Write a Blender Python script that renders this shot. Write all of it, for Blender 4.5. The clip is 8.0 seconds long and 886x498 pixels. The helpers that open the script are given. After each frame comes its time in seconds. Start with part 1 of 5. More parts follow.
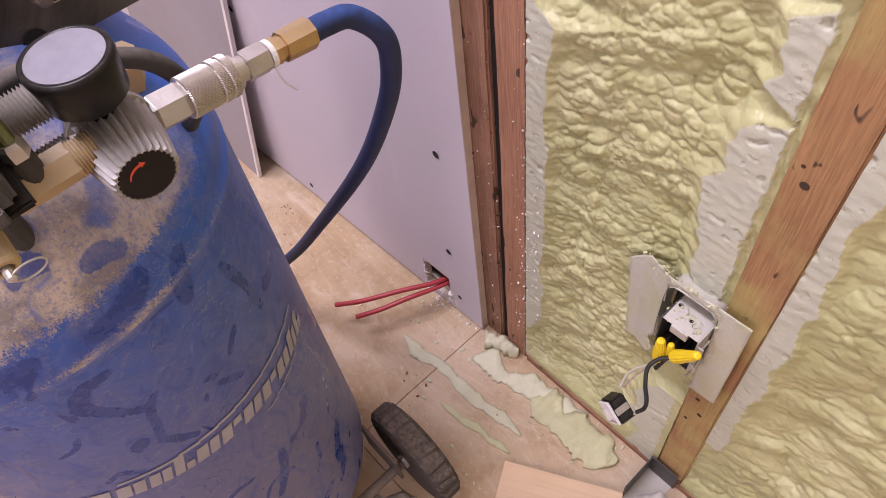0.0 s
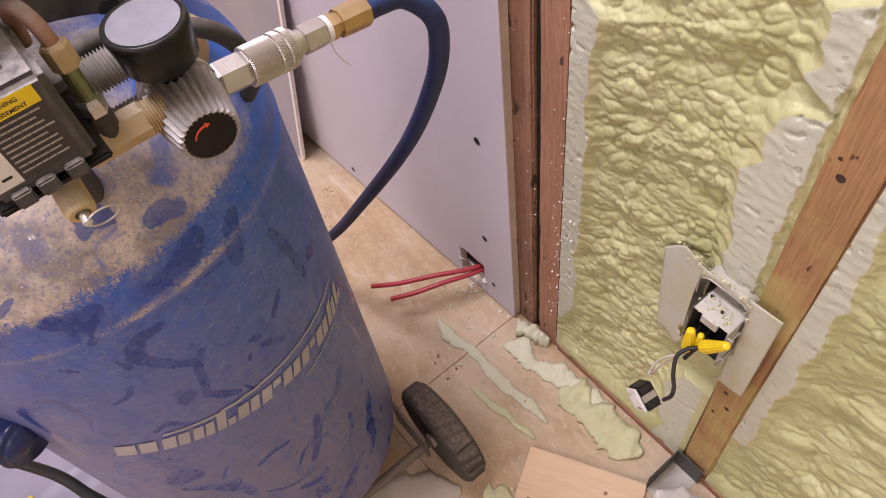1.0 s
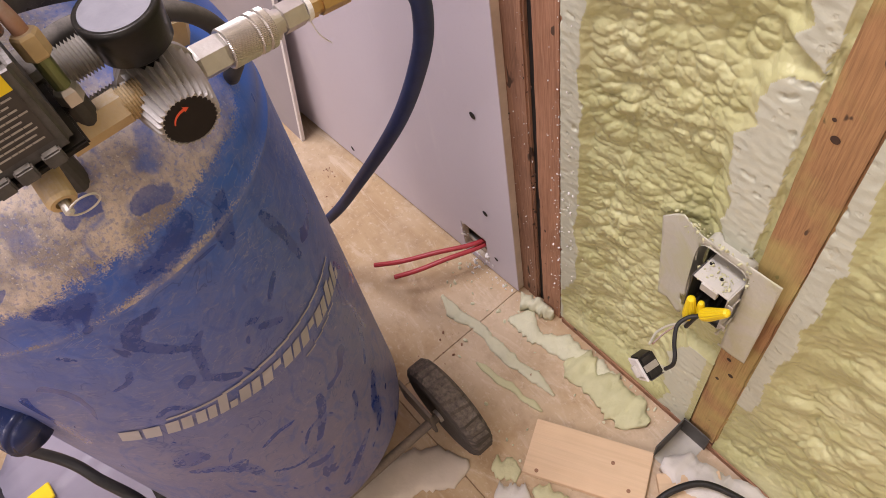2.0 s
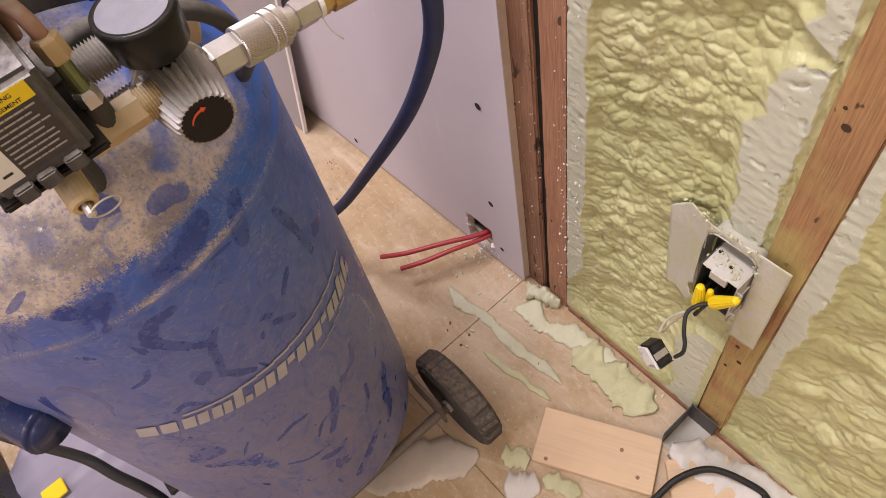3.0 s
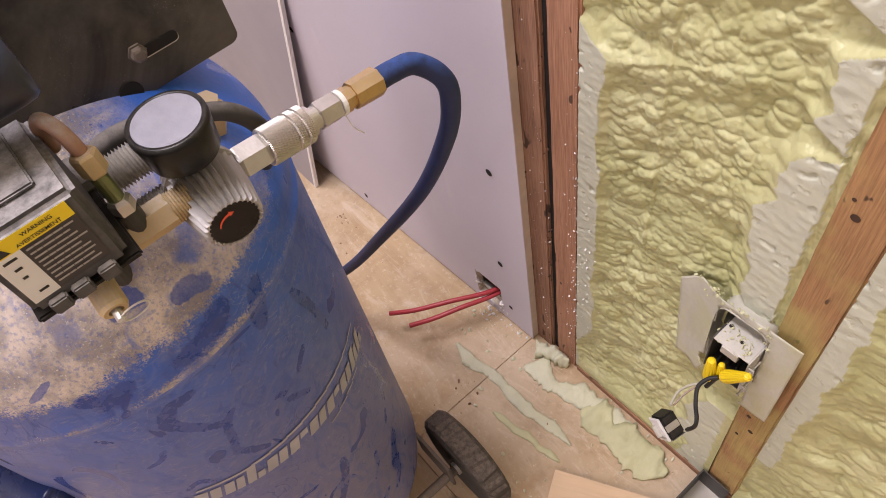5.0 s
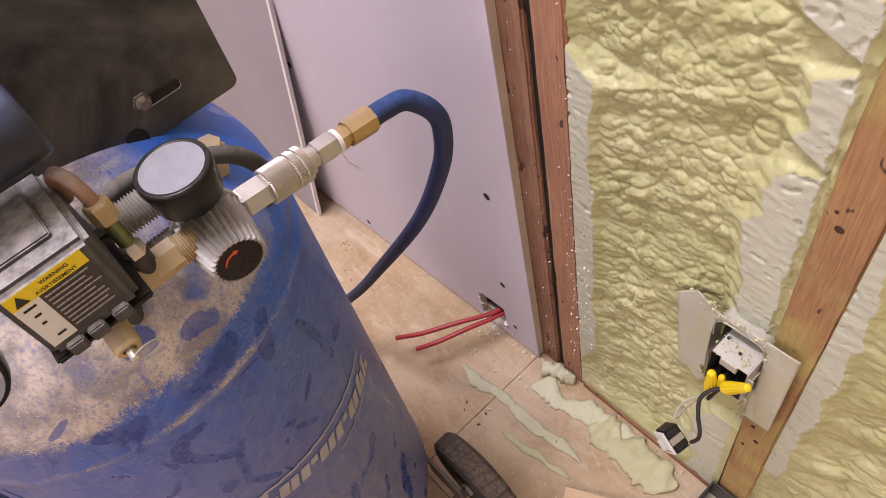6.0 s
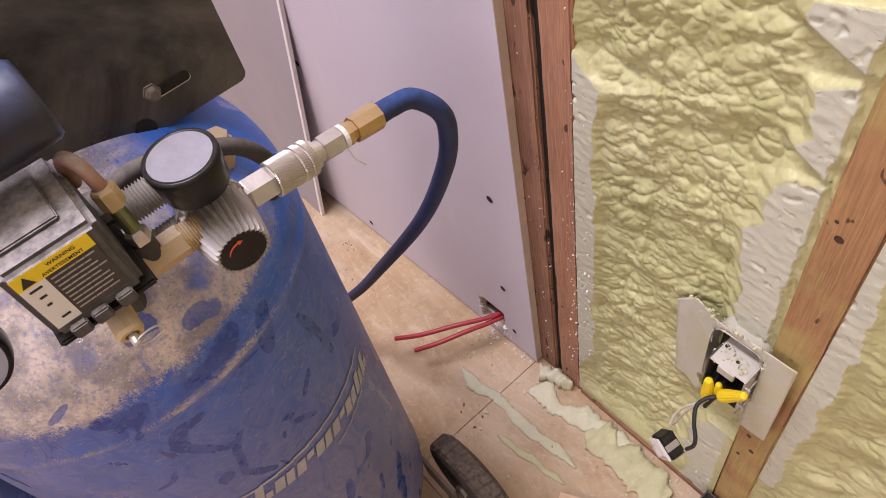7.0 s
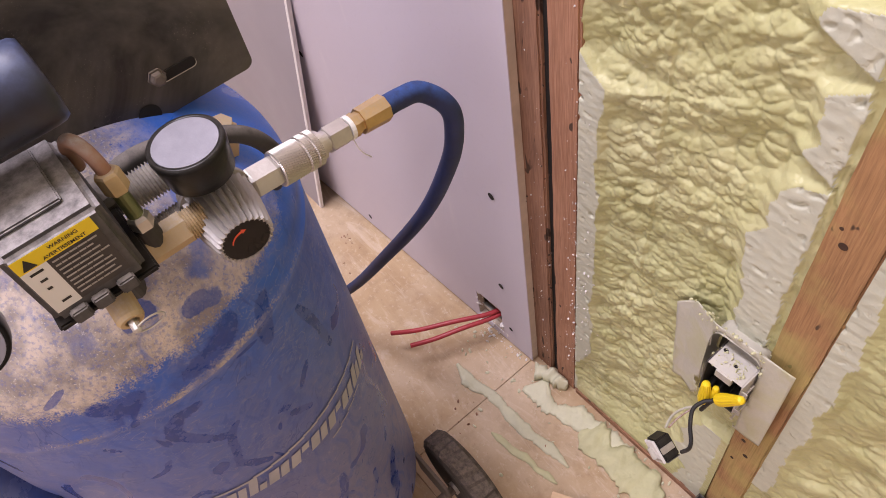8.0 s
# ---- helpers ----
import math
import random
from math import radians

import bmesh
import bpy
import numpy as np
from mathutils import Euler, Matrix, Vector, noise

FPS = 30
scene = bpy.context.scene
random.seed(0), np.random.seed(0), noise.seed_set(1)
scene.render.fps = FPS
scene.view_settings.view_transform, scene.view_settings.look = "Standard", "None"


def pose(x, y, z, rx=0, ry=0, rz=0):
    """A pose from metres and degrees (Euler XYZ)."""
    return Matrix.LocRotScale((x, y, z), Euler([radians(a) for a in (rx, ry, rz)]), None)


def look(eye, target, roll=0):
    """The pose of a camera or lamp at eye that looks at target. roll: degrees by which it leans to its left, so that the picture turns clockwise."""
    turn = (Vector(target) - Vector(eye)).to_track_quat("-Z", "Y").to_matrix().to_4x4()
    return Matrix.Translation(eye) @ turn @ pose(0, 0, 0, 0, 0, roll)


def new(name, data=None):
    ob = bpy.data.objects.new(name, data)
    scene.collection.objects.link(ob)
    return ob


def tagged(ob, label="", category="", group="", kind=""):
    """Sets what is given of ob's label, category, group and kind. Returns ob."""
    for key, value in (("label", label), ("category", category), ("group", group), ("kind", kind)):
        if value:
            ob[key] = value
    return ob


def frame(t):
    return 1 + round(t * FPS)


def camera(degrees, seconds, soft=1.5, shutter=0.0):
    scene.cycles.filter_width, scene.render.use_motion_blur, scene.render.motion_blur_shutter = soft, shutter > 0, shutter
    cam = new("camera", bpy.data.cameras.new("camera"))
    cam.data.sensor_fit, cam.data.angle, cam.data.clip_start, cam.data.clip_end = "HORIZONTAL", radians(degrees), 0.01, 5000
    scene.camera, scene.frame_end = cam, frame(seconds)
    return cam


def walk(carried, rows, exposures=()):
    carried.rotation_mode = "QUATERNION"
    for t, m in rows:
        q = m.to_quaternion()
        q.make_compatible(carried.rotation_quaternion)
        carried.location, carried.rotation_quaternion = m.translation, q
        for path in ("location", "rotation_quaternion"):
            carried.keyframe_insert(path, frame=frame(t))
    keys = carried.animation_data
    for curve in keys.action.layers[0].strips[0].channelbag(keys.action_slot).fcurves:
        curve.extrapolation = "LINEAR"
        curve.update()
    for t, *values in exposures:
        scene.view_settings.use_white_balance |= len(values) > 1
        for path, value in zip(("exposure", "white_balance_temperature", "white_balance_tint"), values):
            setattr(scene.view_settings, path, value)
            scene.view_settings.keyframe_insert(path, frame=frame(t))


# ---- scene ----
cam = camera(64.4, 8.0, soft=0.95)
PATH = [
    (0, (0.381, -0.32, 0.911), (-0.572, 0.357, -0.711), -9.4),
    (0.5, (0.385, -0.326, 0.918), (-0.592, 0.33, -0.7), -8.6),
    (1, (0.396, -0.335, 0.918), (-0.615, 0.261, -0.702), -10.7),
    (1.5, (0.406, -0.323, 0.915), (-0.606, 0.244, -0.714), -13.4),
    (2.8, (0.394, -0.332, 0.917), (-0.563, 0.178, -0.764), -14.9),
    (3, (0.396, -0.331, 0.92), (-0.574, 0.186, -0.751), -15.6),
    (3.5, (0.396, -0.332, 0.929), (-0.595, 0.203, -0.723), -15.1),
    (4, (0.387, -0.331, 0.94), (-0.631, 0.213, -0.693), -14.9),
    (4.5, (0.382, -0.324, 0.944), (-0.655, 0.237, -0.672), -15.2),
    (4.7, (0.376, -0.322, 0.942), (-0.654, 0.244, -0.676), -14.2),
    (6, (0.387, -0.318, 0.958), (-0.694, 0.276, -0.617), -16.9),
    (6.5, (0.388, -0.32, 0.96), (-0.699, 0.284, -0.606), -15.8),
    (7, (0.391, -0.322, 0.958), (-0.7, 0.278, -0.607), -15.2),
    (7.5, (0.391, -0.321, 0.96), (-0.692, 0.287, -0.607), -13.8),
    (8, (0.387, -0.325, 0.956), (-0.691, 0.278, -0.617), -13.2),
]
BALANCE = [(0, 0, 6150, 21), (0.5, 0, 6300, 17), (1, 0, 6400, 14), (1.5, 0, 6550, 12), (3, 0, 6650, 10), (4.5, 0, 6550, 10), (6, 0, 6450, 13), (8, 0, 6350, 16)]
walk(cam, [(t, look(eye, target, roll)) for t, eye, target, roll in PATH], BALANCE)

# ---- light ----
world = bpy.data.worlds.new("world")
world.use_nodes = True
world.node_tree.nodes["Background"].inputs[0].default_value = (0.6, 0.7, 1.0, 1)
world.node_tree.nodes["Background"].inputs[1].default_value = 0.02
scene.world = world


def bulb(name, place, watts, colour, radius):
    data = bpy.data.lights.new(name, "POINT")
    data.energy, data.color, data.shadow_soft_size = watts, colour, radius
    ob = new(name, data)
    ob.location = place
    return ob


bulb("work_lamp_light", (2.20, -1.60, 2.15), 14, (1.0, 0.85, 0.76), 0.07)
# Two unseen fill lights, added to lift the wall and the tank.
bulb("far_fill_light", (0.0, -2.3, 2.1), 31, (1.0, 0.92, 0.99), 0.2)
bulb("room_fill_light", (0.95, -2.2, 2.0), 25, (1.0, 0.89, 0.91), 0.2)
tube = bpy.data.lights.new("ceiling_tube_light", "AREA")
tube.shape, tube.size, tube.size_y, tube.energy, tube.color = "RECTANGLE", 1.1, 0.30, 46, (0.97, 0.91, 1.0)
new("ceiling_tube_light", tube).matrix_basis = pose(-0.35, -0.50, 2.37)

# ---- materials ----


class Mat:
    """A small wrapper round a node material."""

    def __init__(self, name, rough=0.6, metal=0.0, coat=0.0):
        self.m = bpy.data.materials.new(name)
        self.m.use_nodes = True
        self.t = self.m.node_tree
        self.b = self.t.nodes["Principled BSDF"]
        self.b.inputs["Roughness"].default_value = rough
        self.b.inputs["Metallic"].default_value = metal
        self.b.inputs["Coat Weight"].default_value = coat
        self.co = self.t.nodes.new("ShaderNodeTexCoord").outputs["Object"]

    def node(self, kind, **sets):
        n = self.t.nodes.new(kind)
        for k, v in sets.items():
            n.inputs[k].default_value = v
        return n

    def link(self, a, b):
        self.t.links.new(a, b)

    def scaled(self, sx, sy, sz, rz=0.0):
        n = self.t.nodes.new("ShaderNodeMapping")
        n.inputs["Scale"].default_value = (sx, sy, sz)
        n.inputs["Rotation"].default_value = (0, 0, rz)
        self.link(self.co, n.inputs[0])
        return n.outputs[0]

    def noise(self, scale, detail=4.0, rough=0.55, co=None, distort=0.0):
        n = self.node("ShaderNodeTexNoise", Scale=scale, Detail=detail, Roughness=rough, Distortion=distort)
        self.link(co or self.co, n.inputs["Vector"])
        return n.outputs["Fac"]

    def ramp(self, fac, stops):
        n = self.t.nodes.new("ShaderNodeValToRGB")
        e = n.color_ramp.elements
        while len(e) < len(stops):
            e.new(0.5)
        for s, (p, c) in zip(e, stops):
            s.position = p
            s.color = (*c, 1) if not isinstance(c, (int, float)) else (c, c, c, 1)
        self.link(fac, n.inputs[0])
        return n.outputs[0]

    def mix(self, fac, a, b, mode="MIX"):
        n = self.t.nodes.new("ShaderNodeMix")
        n.data_type, n.blend_type = "RGBA", mode
        for slot, v in ((0, fac), (6, a), (7, b)):
            if isinstance(v, tuple):
                n.inputs[slot].default_value = (*v, 1)
            elif isinstance(v, (int, float)):
                n.inputs[slot].default_value = v
            else:
                self.link(v, n.inputs[slot])
        return n.outputs[2]

    def math(self, op, a, b=0.0):
        n = self.t.nodes.new("ShaderNodeMath")
        n.operation = op
        for slot, v in ((0, a), (1, b)):
            if isinstance(v, (int, float)):
                n.inputs[slot].default_value = v
            else:
                self.link(v, n.inputs[slot])
        return n.outputs[0]

    def up(self):
        g = self.t.nodes.new("ShaderNodeNewGeometry")
        s = self.t.nodes.new("ShaderNodeSeparateXYZ")
        self.link(g.outputs["Normal"], s.inputs[0])
        return s.outputs[2]

    def colour(self, c):
        if isinstance(c, tuple):
            self.b.inputs["Base Color"].default_value = (*c, 1)
        else:
            self.link(c, self.b.inputs["Base Color"])
        return self

    def rough(self, r):
        self.link(r, self.b.inputs["Roughness"])
        return self

    def bump(self, h, dist=0.001, strength=0.5):
        n = self.node("ShaderNodeBump", Strength=strength, Distance=dist)
        self.link(h, n.inputs["Height"])
        self.link(n.outputs[0], self.b.inputs["Normal"])
        return self


def plain(name, c, rough=0.6, metal=0.0, var=0.25, scale=60.0, bump=0.0006, dust=0.0, dust_or_light_c=(0.42, 0.36, 0.30)):
    """One colour with blotches, grain and, if wanted, dust or painted overhead light on what faces up."""
    k = Mat(name, rough, metal)
    n1 = k.noise(scale, 6)
    n2 = k.noise(scale * 0.18, 3)
    lo = tuple(v * (1 - var) for v in c)
    hi = tuple(min(1, v * (1 + var)) for v in c)
    col = k.mix(n2, lo, hi)
    col = k.mix(k.ramp(n1, [(0.35, 0.0), (0.75, 0.35)]), col, lo)
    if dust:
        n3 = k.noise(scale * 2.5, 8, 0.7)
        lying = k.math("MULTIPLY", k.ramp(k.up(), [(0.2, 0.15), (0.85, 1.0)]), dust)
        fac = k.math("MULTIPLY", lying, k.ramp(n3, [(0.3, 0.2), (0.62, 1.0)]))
        col = k.mix(fac, col, dust_or_light_c)
        rr = k.math("ADD", k.math("MULTIPLY", fac, 0.5), rough)
        k.rough(k.math("MINIMUM", rr, 0.95))
        k.link(k.math("MULTIPLY", k.math("SUBTRACT", 1.0, fac), metal), k.b.inputs["Metallic"])
    k.colour(col)
    if bump:
        k.bump(n1, bump)
    return k.m


def wood(name, base, dark, along=2, rings=210.0, rough=0.75, spots=0.705, green=0.0, long=34.0, streak=0.7):
    """Sawn wood with grain along one axis, dark flecks, and here and there green overspray."""
    k = Mat(name, rough)
    s = [rings, rings, rings]
    s[along] = rings * 0.035
    co = k.scaled(*s)
    g = k.noise(1.0, 6, 0.6, co, 1.2)
    s2 = [v * 5 for v in s]
    fine = k.noise(1.0, 3, 0.6, k.scaled(*s2))
    blot = k.noise(9.0, 3)
    col = k.mix(k.ramp(g, [(0.3, 0.0), (0.7, 1.0)]), base, dark)
    col = k.mix(k.math("MULTIPLY", k.ramp(fine, [(0.4, 0.0), (0.7, 1.0)]), streak), col, tuple(v * 0.55 for v in dark))
    col = k.mix(k.math("MULTIPLY", k.ramp(blot, [(0.42, 0.0), (0.7, 1.0)]), 0.3), col, tuple(v * 1.35 for v in base))
    if spots:
        sp = [75.0, 75.0, 75.0]
        sp[along] = long
        d = k.noise(1.0, 2, 0.5, k.scaled(*sp), 0.4)
        col = k.mix(k.ramp(d, [(spots, 0.0), (spots + 0.03, 0.9)]), col, (0.045, 0.025, 0.016))
    if green:
        gr = k.noise(14.0, 4)
        col = k.mix(k.math("MULTIPLY", k.ramp(gr, [(0.44, 0.0), (0.62, 1.0)]), green), col, (0.50, 0.46, 0.15))
    k.colour(col)
    k.bump(k.math("ADD", g, fine), 0.0006, 0.6)
    return k.m


def foam_mat():
    k = Mat("spray_foam", 0.36)
    n1 = k.noise(22.0, 4)
    n2 = k.noise(130.0, 5, 0.6)
    n3 = k.noise(6.0, 2)
    col = k.mix(k.ramp(n1, [(0.3, 0.0), (0.7, 1.0)]), (0.46, 0.447, 0.210), (0.58, 0.567, 0.315))
    col = k.mix(k.math("MULTIPLY", k.ramp(n3, [(0.45, 0.0), (0.65, 1.0)]), 0.5), col, (0.43, 0.435, 0.20))
    col = k.mix(k.math("MULTIPLY", k.ramp(n2, [(0.62, 0.0), (0.8, 1.0)]), 0.3), col, (0.55, 0.52, 0.30))
    k.colour(col)
    cells = k.node("ShaderNodeTexVoronoi", Scale=170.0)
    k.link(k.co, cells.inputs["Vector"])
    k.bump(k.math("SUBTRACT", k.math("MULTIPLY", n2, 0.8), k.math("MULTIPLY", cells.outputs["Distance"], 0.9)), 0.0020, 0.45)
    k.b.inputs["Subsurface Weight"].default_value = 0.05
    k.b.inputs["Subsurface Radius"].default_value = (0.01, 0.008, 0.004)
    return k.m


def cut_mat():
    k = Mat("cut_foam", 0.8)
    n1 = k.noise(1.0, 5, 0.6, k.scaled(45, 45, 120), 0.8)
    n2 = k.noise(140.0, 6, 0.65)
    pits = k.noise(70.0, 3)
    col = k.mix(n2, (0.49, 0.50, 0.39), (0.60, 0.61, 0.49))
    col = k.mix(k.math("MULTIPLY", k.ramp(n1, [(0.5, 0.0), (0.7, 1.0)]), 0.35), col, (0.66, 0.64, 0.46))
    col = k.mix(k.math("MULTIPLY", k.ramp(pits, [(0.66, 0.0), (0.72, 1.0)]), 0.5), col, (0.55, 0.52, 0.36))
    k.colour(col)
    k.bump(k.math("SUBTRACT", k.math("ADD", n2, k.math("MULTIPLY", n1, 0.4)), k.ramp(pits, [(0.62, 0.0), (0.72, 1.0)])), 0.0012, 0.6)
    return k.m


def drywall_mat():
    k = Mat("drywall_paper", 0.85)
    n1 = k.noise(4.0, 4)
    n2 = k.noise(240.0, 4)
    sc = k.noise(1.0, 4, 0.6, k.scaled(40, 40, 6))
    col = k.mix(n1, (0.60, 0.555, 0.625), (0.66, 0.615, 0.68))
    col = k.mix(k.math("MULTIPLY", k.ramp(sc, [(0.62, 0.0), (0.8, 1.0)]), 0.35), col, (0.73, 0.69, 0.72))
    col = k.mix(k.math("MULTIPLY", k.ramp(n2, [(0.6, 0.0), (0.8, 1.0)]), 0.12), col, (0.35, 0.32, 0.3))
    k.colour(col)
    k.bump(n2, 0.0002, 0.3)
    return k.m


def floor_mat():
    k = Mat("plywood_floor", 0.72)
    co = k.scaled(4, 16, 16)
    g = k.noise(1.0, 5, 0.6, co, 1.6)
    n1 = k.noise(5.0, 4)
    n2 = k.noise(120.0, 6, 0.7)
    n3 = k.noise(26.0, 5, 0.65)
    col = k.mix(k.ramp(g, [(0.3, 0.0), (0.7, 1.0)]), (0.53, 0.385, 0.225), (0.41, 0.275, 0.148))
    col = k.mix(k.math("MULTIPLY", k.ramp(n1, [(0.42, 0.0), (0.62, 1.0)]), 0.7), col, (0.62, 0.50, 0.365))
    col = k.mix(k.math("MULTIPLY", k.ramp(n3, [(0.52, 0.0), (0.72, 1.0)]), 0.42), col, (0.30, 0.19, 0.105))
    grime = k.noise(70.0, 8, 0.7)
    col = k.mix(k.math("MULTIPLY", k.ramp(grime, [(0.54, 0.0), (0.70, 1.0)]), 0.25), col, (0.24, 0.155, 0.09))
    col = k.mix(k.math("MULTIPLY", k.ramp(n2, [(0.55, 0.0), (0.70, 1.0)]), 0.5), col, (0.72, 0.62, 0.49))
    scuff = k.noise(1.0, 5, 0.65, k.scaled(9, 30, 9, 0.7), 2.0)
    col = k.mix(k.math("MULTIPLY", k.ramp(scuff, [(0.55, 0.0), (0.68, 1.0)]), 0.4), col, (0.74, 0.64, 0.51))
    specks = k.noise(260.0, 2, 0.5)
    col = k.mix(k.ramp(specks, [(0.74, 0.0), (0.77, 0.7)]), col, (0.12, 0.07, 0.04))
    k.colour(col)
    k.bump(k.math("ADD", n2, g), 0.0008, 0.5)
    return k.m


def tank_mat():
    """Blue enamel under a film of dust, wiped clean in streaks, with sawdust lying on the dome."""
    k = Mat("dusty_blue_enamel", 0.35, 0.0, 0.1)
    blue, deep = (0.020, 0.115, 0.54), (0.004, 0.036, 0.26)
    film = (0.112, 0.136, 0.330)
    w = k.noise(6.0, 4, 0.55, None, 0.8)
    wipe = k.noise(1.0, 3, 0.45, k.scaled(16, 16, 9), 2.2)
    marks = k.noise(1.0, 2, 0.4, k.scaled(22, 22, 15), 1.4)
    fine = k.noise(320.0, 6, 0.75)
    place = k.t.nodes.new("ShaderNodeSeparateXYZ")
    k.link(k.co, place.inputs[0])
    thick = k.ramp(k.math("ADD", place.outputs[1], 0.6), [(0.15, 1.0), (0.32, 0.55)])
    col = k.mix(k.math("MULTIPLY", k.ramp(w, [(0.38, 0.0), (0.62, 0.95)]), thick), blue, film)
    film_n = k.noise(60.0, 6, 0.7)
    col = k.mix(k.math("MULTIPLY", k.ramp(film_n, [(0.35, 0.0), (0.7, 1.0)]), 0.4), col, (0.062, 0.080, 0.230))
    low = k.math("ADD", place.outputs[2], k.math("MULTIPLY", k.math("SUBTRACT", w, 0.5), 0.45))
    low = k.math("ADD", low, k.math("MULTIPLY", place.outputs[1], 0.35))
    col = k.mix(k.math("MULTIPLY", k.ramp(low, [(0.22, 1.0), (0.45, 0.0)]), 0.75), col, (0.195, 0.180, 0.275))
    swirl = k.noise(13.0, 4, 0.6, None, 3.5)
    col = k.mix(k.math("MULTIPLY", k.ramp(swirl, [(0.42, 0.0), (0.50, 1.0), (0.58, 0.0)]), 0.16), col, (0.28, 0.275, 0.40))
    scrib = k.noise(1.0, 5, 0.65, k.scaled(20, 20, 42), 4.0)
    col = k.mix(k.math("MULTIPLY", k.ramp(scrib, [(0.58, 0.0), (0.66, 1.0)]), 0.35), col, (0.30, 0.29, 0.38))
    smear = k.noise(1.0, 4, 0.6, k.scaled(30, 30, 18), 2.8)
    col = k.mix(k.math("MULTIPLY", k.ramp(smear, [(0.52, 0.0), (0.64, 1.0)]), 0.5), col, (0.020, 0.070, 0.34))
    worn_off = k.t.nodes.new("ShaderNodeAttribute")
    worn_off.attribute_name = "wipe"
    fray = k.noise(1.0, 4, 0.6, k.scaled(120, 120, 70), 0.6)
    hand = k.math("ADD", worn_off.outputs["Fac"], k.math("MULTIPLY", k.math("SUBTRACT", fray, 0.5), 0.75))
    hand = k.math("ADD", hand, k.math("MULTIPLY", k.math("SUBTRACT", fine, 0.5), 0.45))
    hand = k.math("MULTIPLY", k.ramp(hand, [(0.24, 0.0), (0.36, 1.0)]), k.ramp(worn_off.outputs["Fac"], [(0.02, 0.0), (0.2, 1.0)]))
    hand = k.math("MULTIPLY", hand, k.ramp(film_n, [(0.30, 0.65), (0.6, 1.0)]))
    hair = k.noise(1.0, 3, 0.5, k.scaled(34, 34, 22), 1.8)
    some = k.noise(17.0, 2, 0.5)
    line = k.math("MULTIPLY", k.ramp(hair, [(0.484, 0.0), (0.50, 1.0), (0.516, 0.0)]), k.ramp(some, [(0.50, 0.0), (0.60, 0.75)]))
    col = k.mix(line, col, (0.012, 0.045, 0.22))
    pale = k.noise(1.0, 3, 0.5, k.scaled(28, 28, 50), 2.4)
    line = k.math("MULTIPLY", k.ramp(pale, [(0.488, 0.0), (0.50, 1.0), (0.512, 0.0)]), k.ramp(some, [(0.40, 0.6), (0.50, 0.0)]))
    col = k.mix(line, col, (0.33, 0.32, 0.42))
    clean = k.math("MAXIMUM", k.ramp(wipe, [(0.66, 0.0), (0.68, 1.0)]), k.ramp(marks, [(0.70, 0.0), (0.715, 1.0)]))
    col = k.mix(k.math("MULTIPLY", clean, 0.75), col, deep)
    col = k.mix(k.math("MULTIPLY", hand, 0.92), col, (0.005, 0.040, 0.27))
    clean = k.math("MAXIMUM", clean, hand)
    lying = k.ramp(k.up(), [(0.06, 0.0), (0.34, 1.0)])
    drift = k.noise(13.0, 5, 0.62, None, 1.0)
    sep = k.t.nodes.new("ShaderNodeSeparateXYZ")
    k.link(k.co, sep.inputs[0])
    worn = k.ramp(k.math("ABSOLUTE", k.math("SUBTRACT", sep.outputs[2], 0.5878)), [(0.0008, 0.32), (0.0022, 0.0)])
    col = k.mix(k.math("MULTIPLY", worn, k.ramp(film_n, [(0.40, 0.1), (0.58, 1.0)])), col, (0.36, 0.34, 0.42))
    side = k.math("ADD", sep.outputs[1], k.math("MULTIPLY", drift, 0.12))
    front = k.ramp(k.math("MULTIPLY", side, -1.0), [(0.105, 0.0), (0.225, 1.0), (0.335, 1.0), (0.43, 0.6)])
    # Back of the dome: free of dust, its extra-bright blue stands for overhead light.
    bare = k.math("MULTIPLY", k.ramp(k.math("ADD", side, 0.5), [(0.215, 0.0), (0.275, 0.95)]), k.ramp(place.outputs[0], [(0.03, 1.0), (0.085, 0.2)]))
    col = k.mix(k.math("MULTIPLY", bare, k.ramp(k.up(), [(0.0, 0.0), (0.2, 1.0)])), col, (0.016, 0.15, 0.74))
    # a thin grey veil over the whole dome, then the heaped sawdust
    veil = k.math("MULTIPLY", k.math("MULTIPLY", lying, k.ramp(film_n, [(0.40, 0.0), (0.62, 1.0)])), k.ramp(fine, [(0.42, 0.15), (0.60, 1.0)]))
    col = k.mix(k.math("MULTIPLY", k.math("MULTIPLY", veil, k.math("SUBTRACT", 1.0, k.math("MAXIMUM", k.math("MULTIPLY", bare, 0.9), k.math("MULTIPLY", hand, 0.9)))), 0.5), col, (0.40, 0.36, 0.34))
    heap = k.math("ADD", k.math("MULTIPLY", drift, 1.35), k.math("ADD", k.math("MULTIPLY", fine, 0.55), k.math("MULTIPLY", k.noise(900.0, 2, 0.5), 0.55)))
    heap = k.math("ADD", heap, k.math("MULTIPLY", k.math("SUBTRACT", k.math("MULTIPLY", lying, front), 1.0), 0.72))
    sand = k.ramp(heap, [(0.86, 0.0), (1.24, 0.98)])
    sand = k.math("MULTIPLY", sand, k.ramp(k.noise(420.0, 3, 0.6), [(0.34, 0.5), (0.50, 1.0)]))
    rub = k.noise(1.0, 3, 0.5, k.scaled(20, 26, 26), 1.2)
    sand = k.math("MULTIPLY", sand, k.ramp(rub, [(0.57, 1.0), (0.66, 0.25)]))
    sand = k.math("MULTIPLY", sand, k.math("SUBTRACT", 1.0, k.math("MAXIMUM", k.math("MULTIPLY", hand, 0.85), bare)))
    grains = k.noise(700.0, 2, 0.5)
    clump = k.noise(38.0, 4, 0.6)
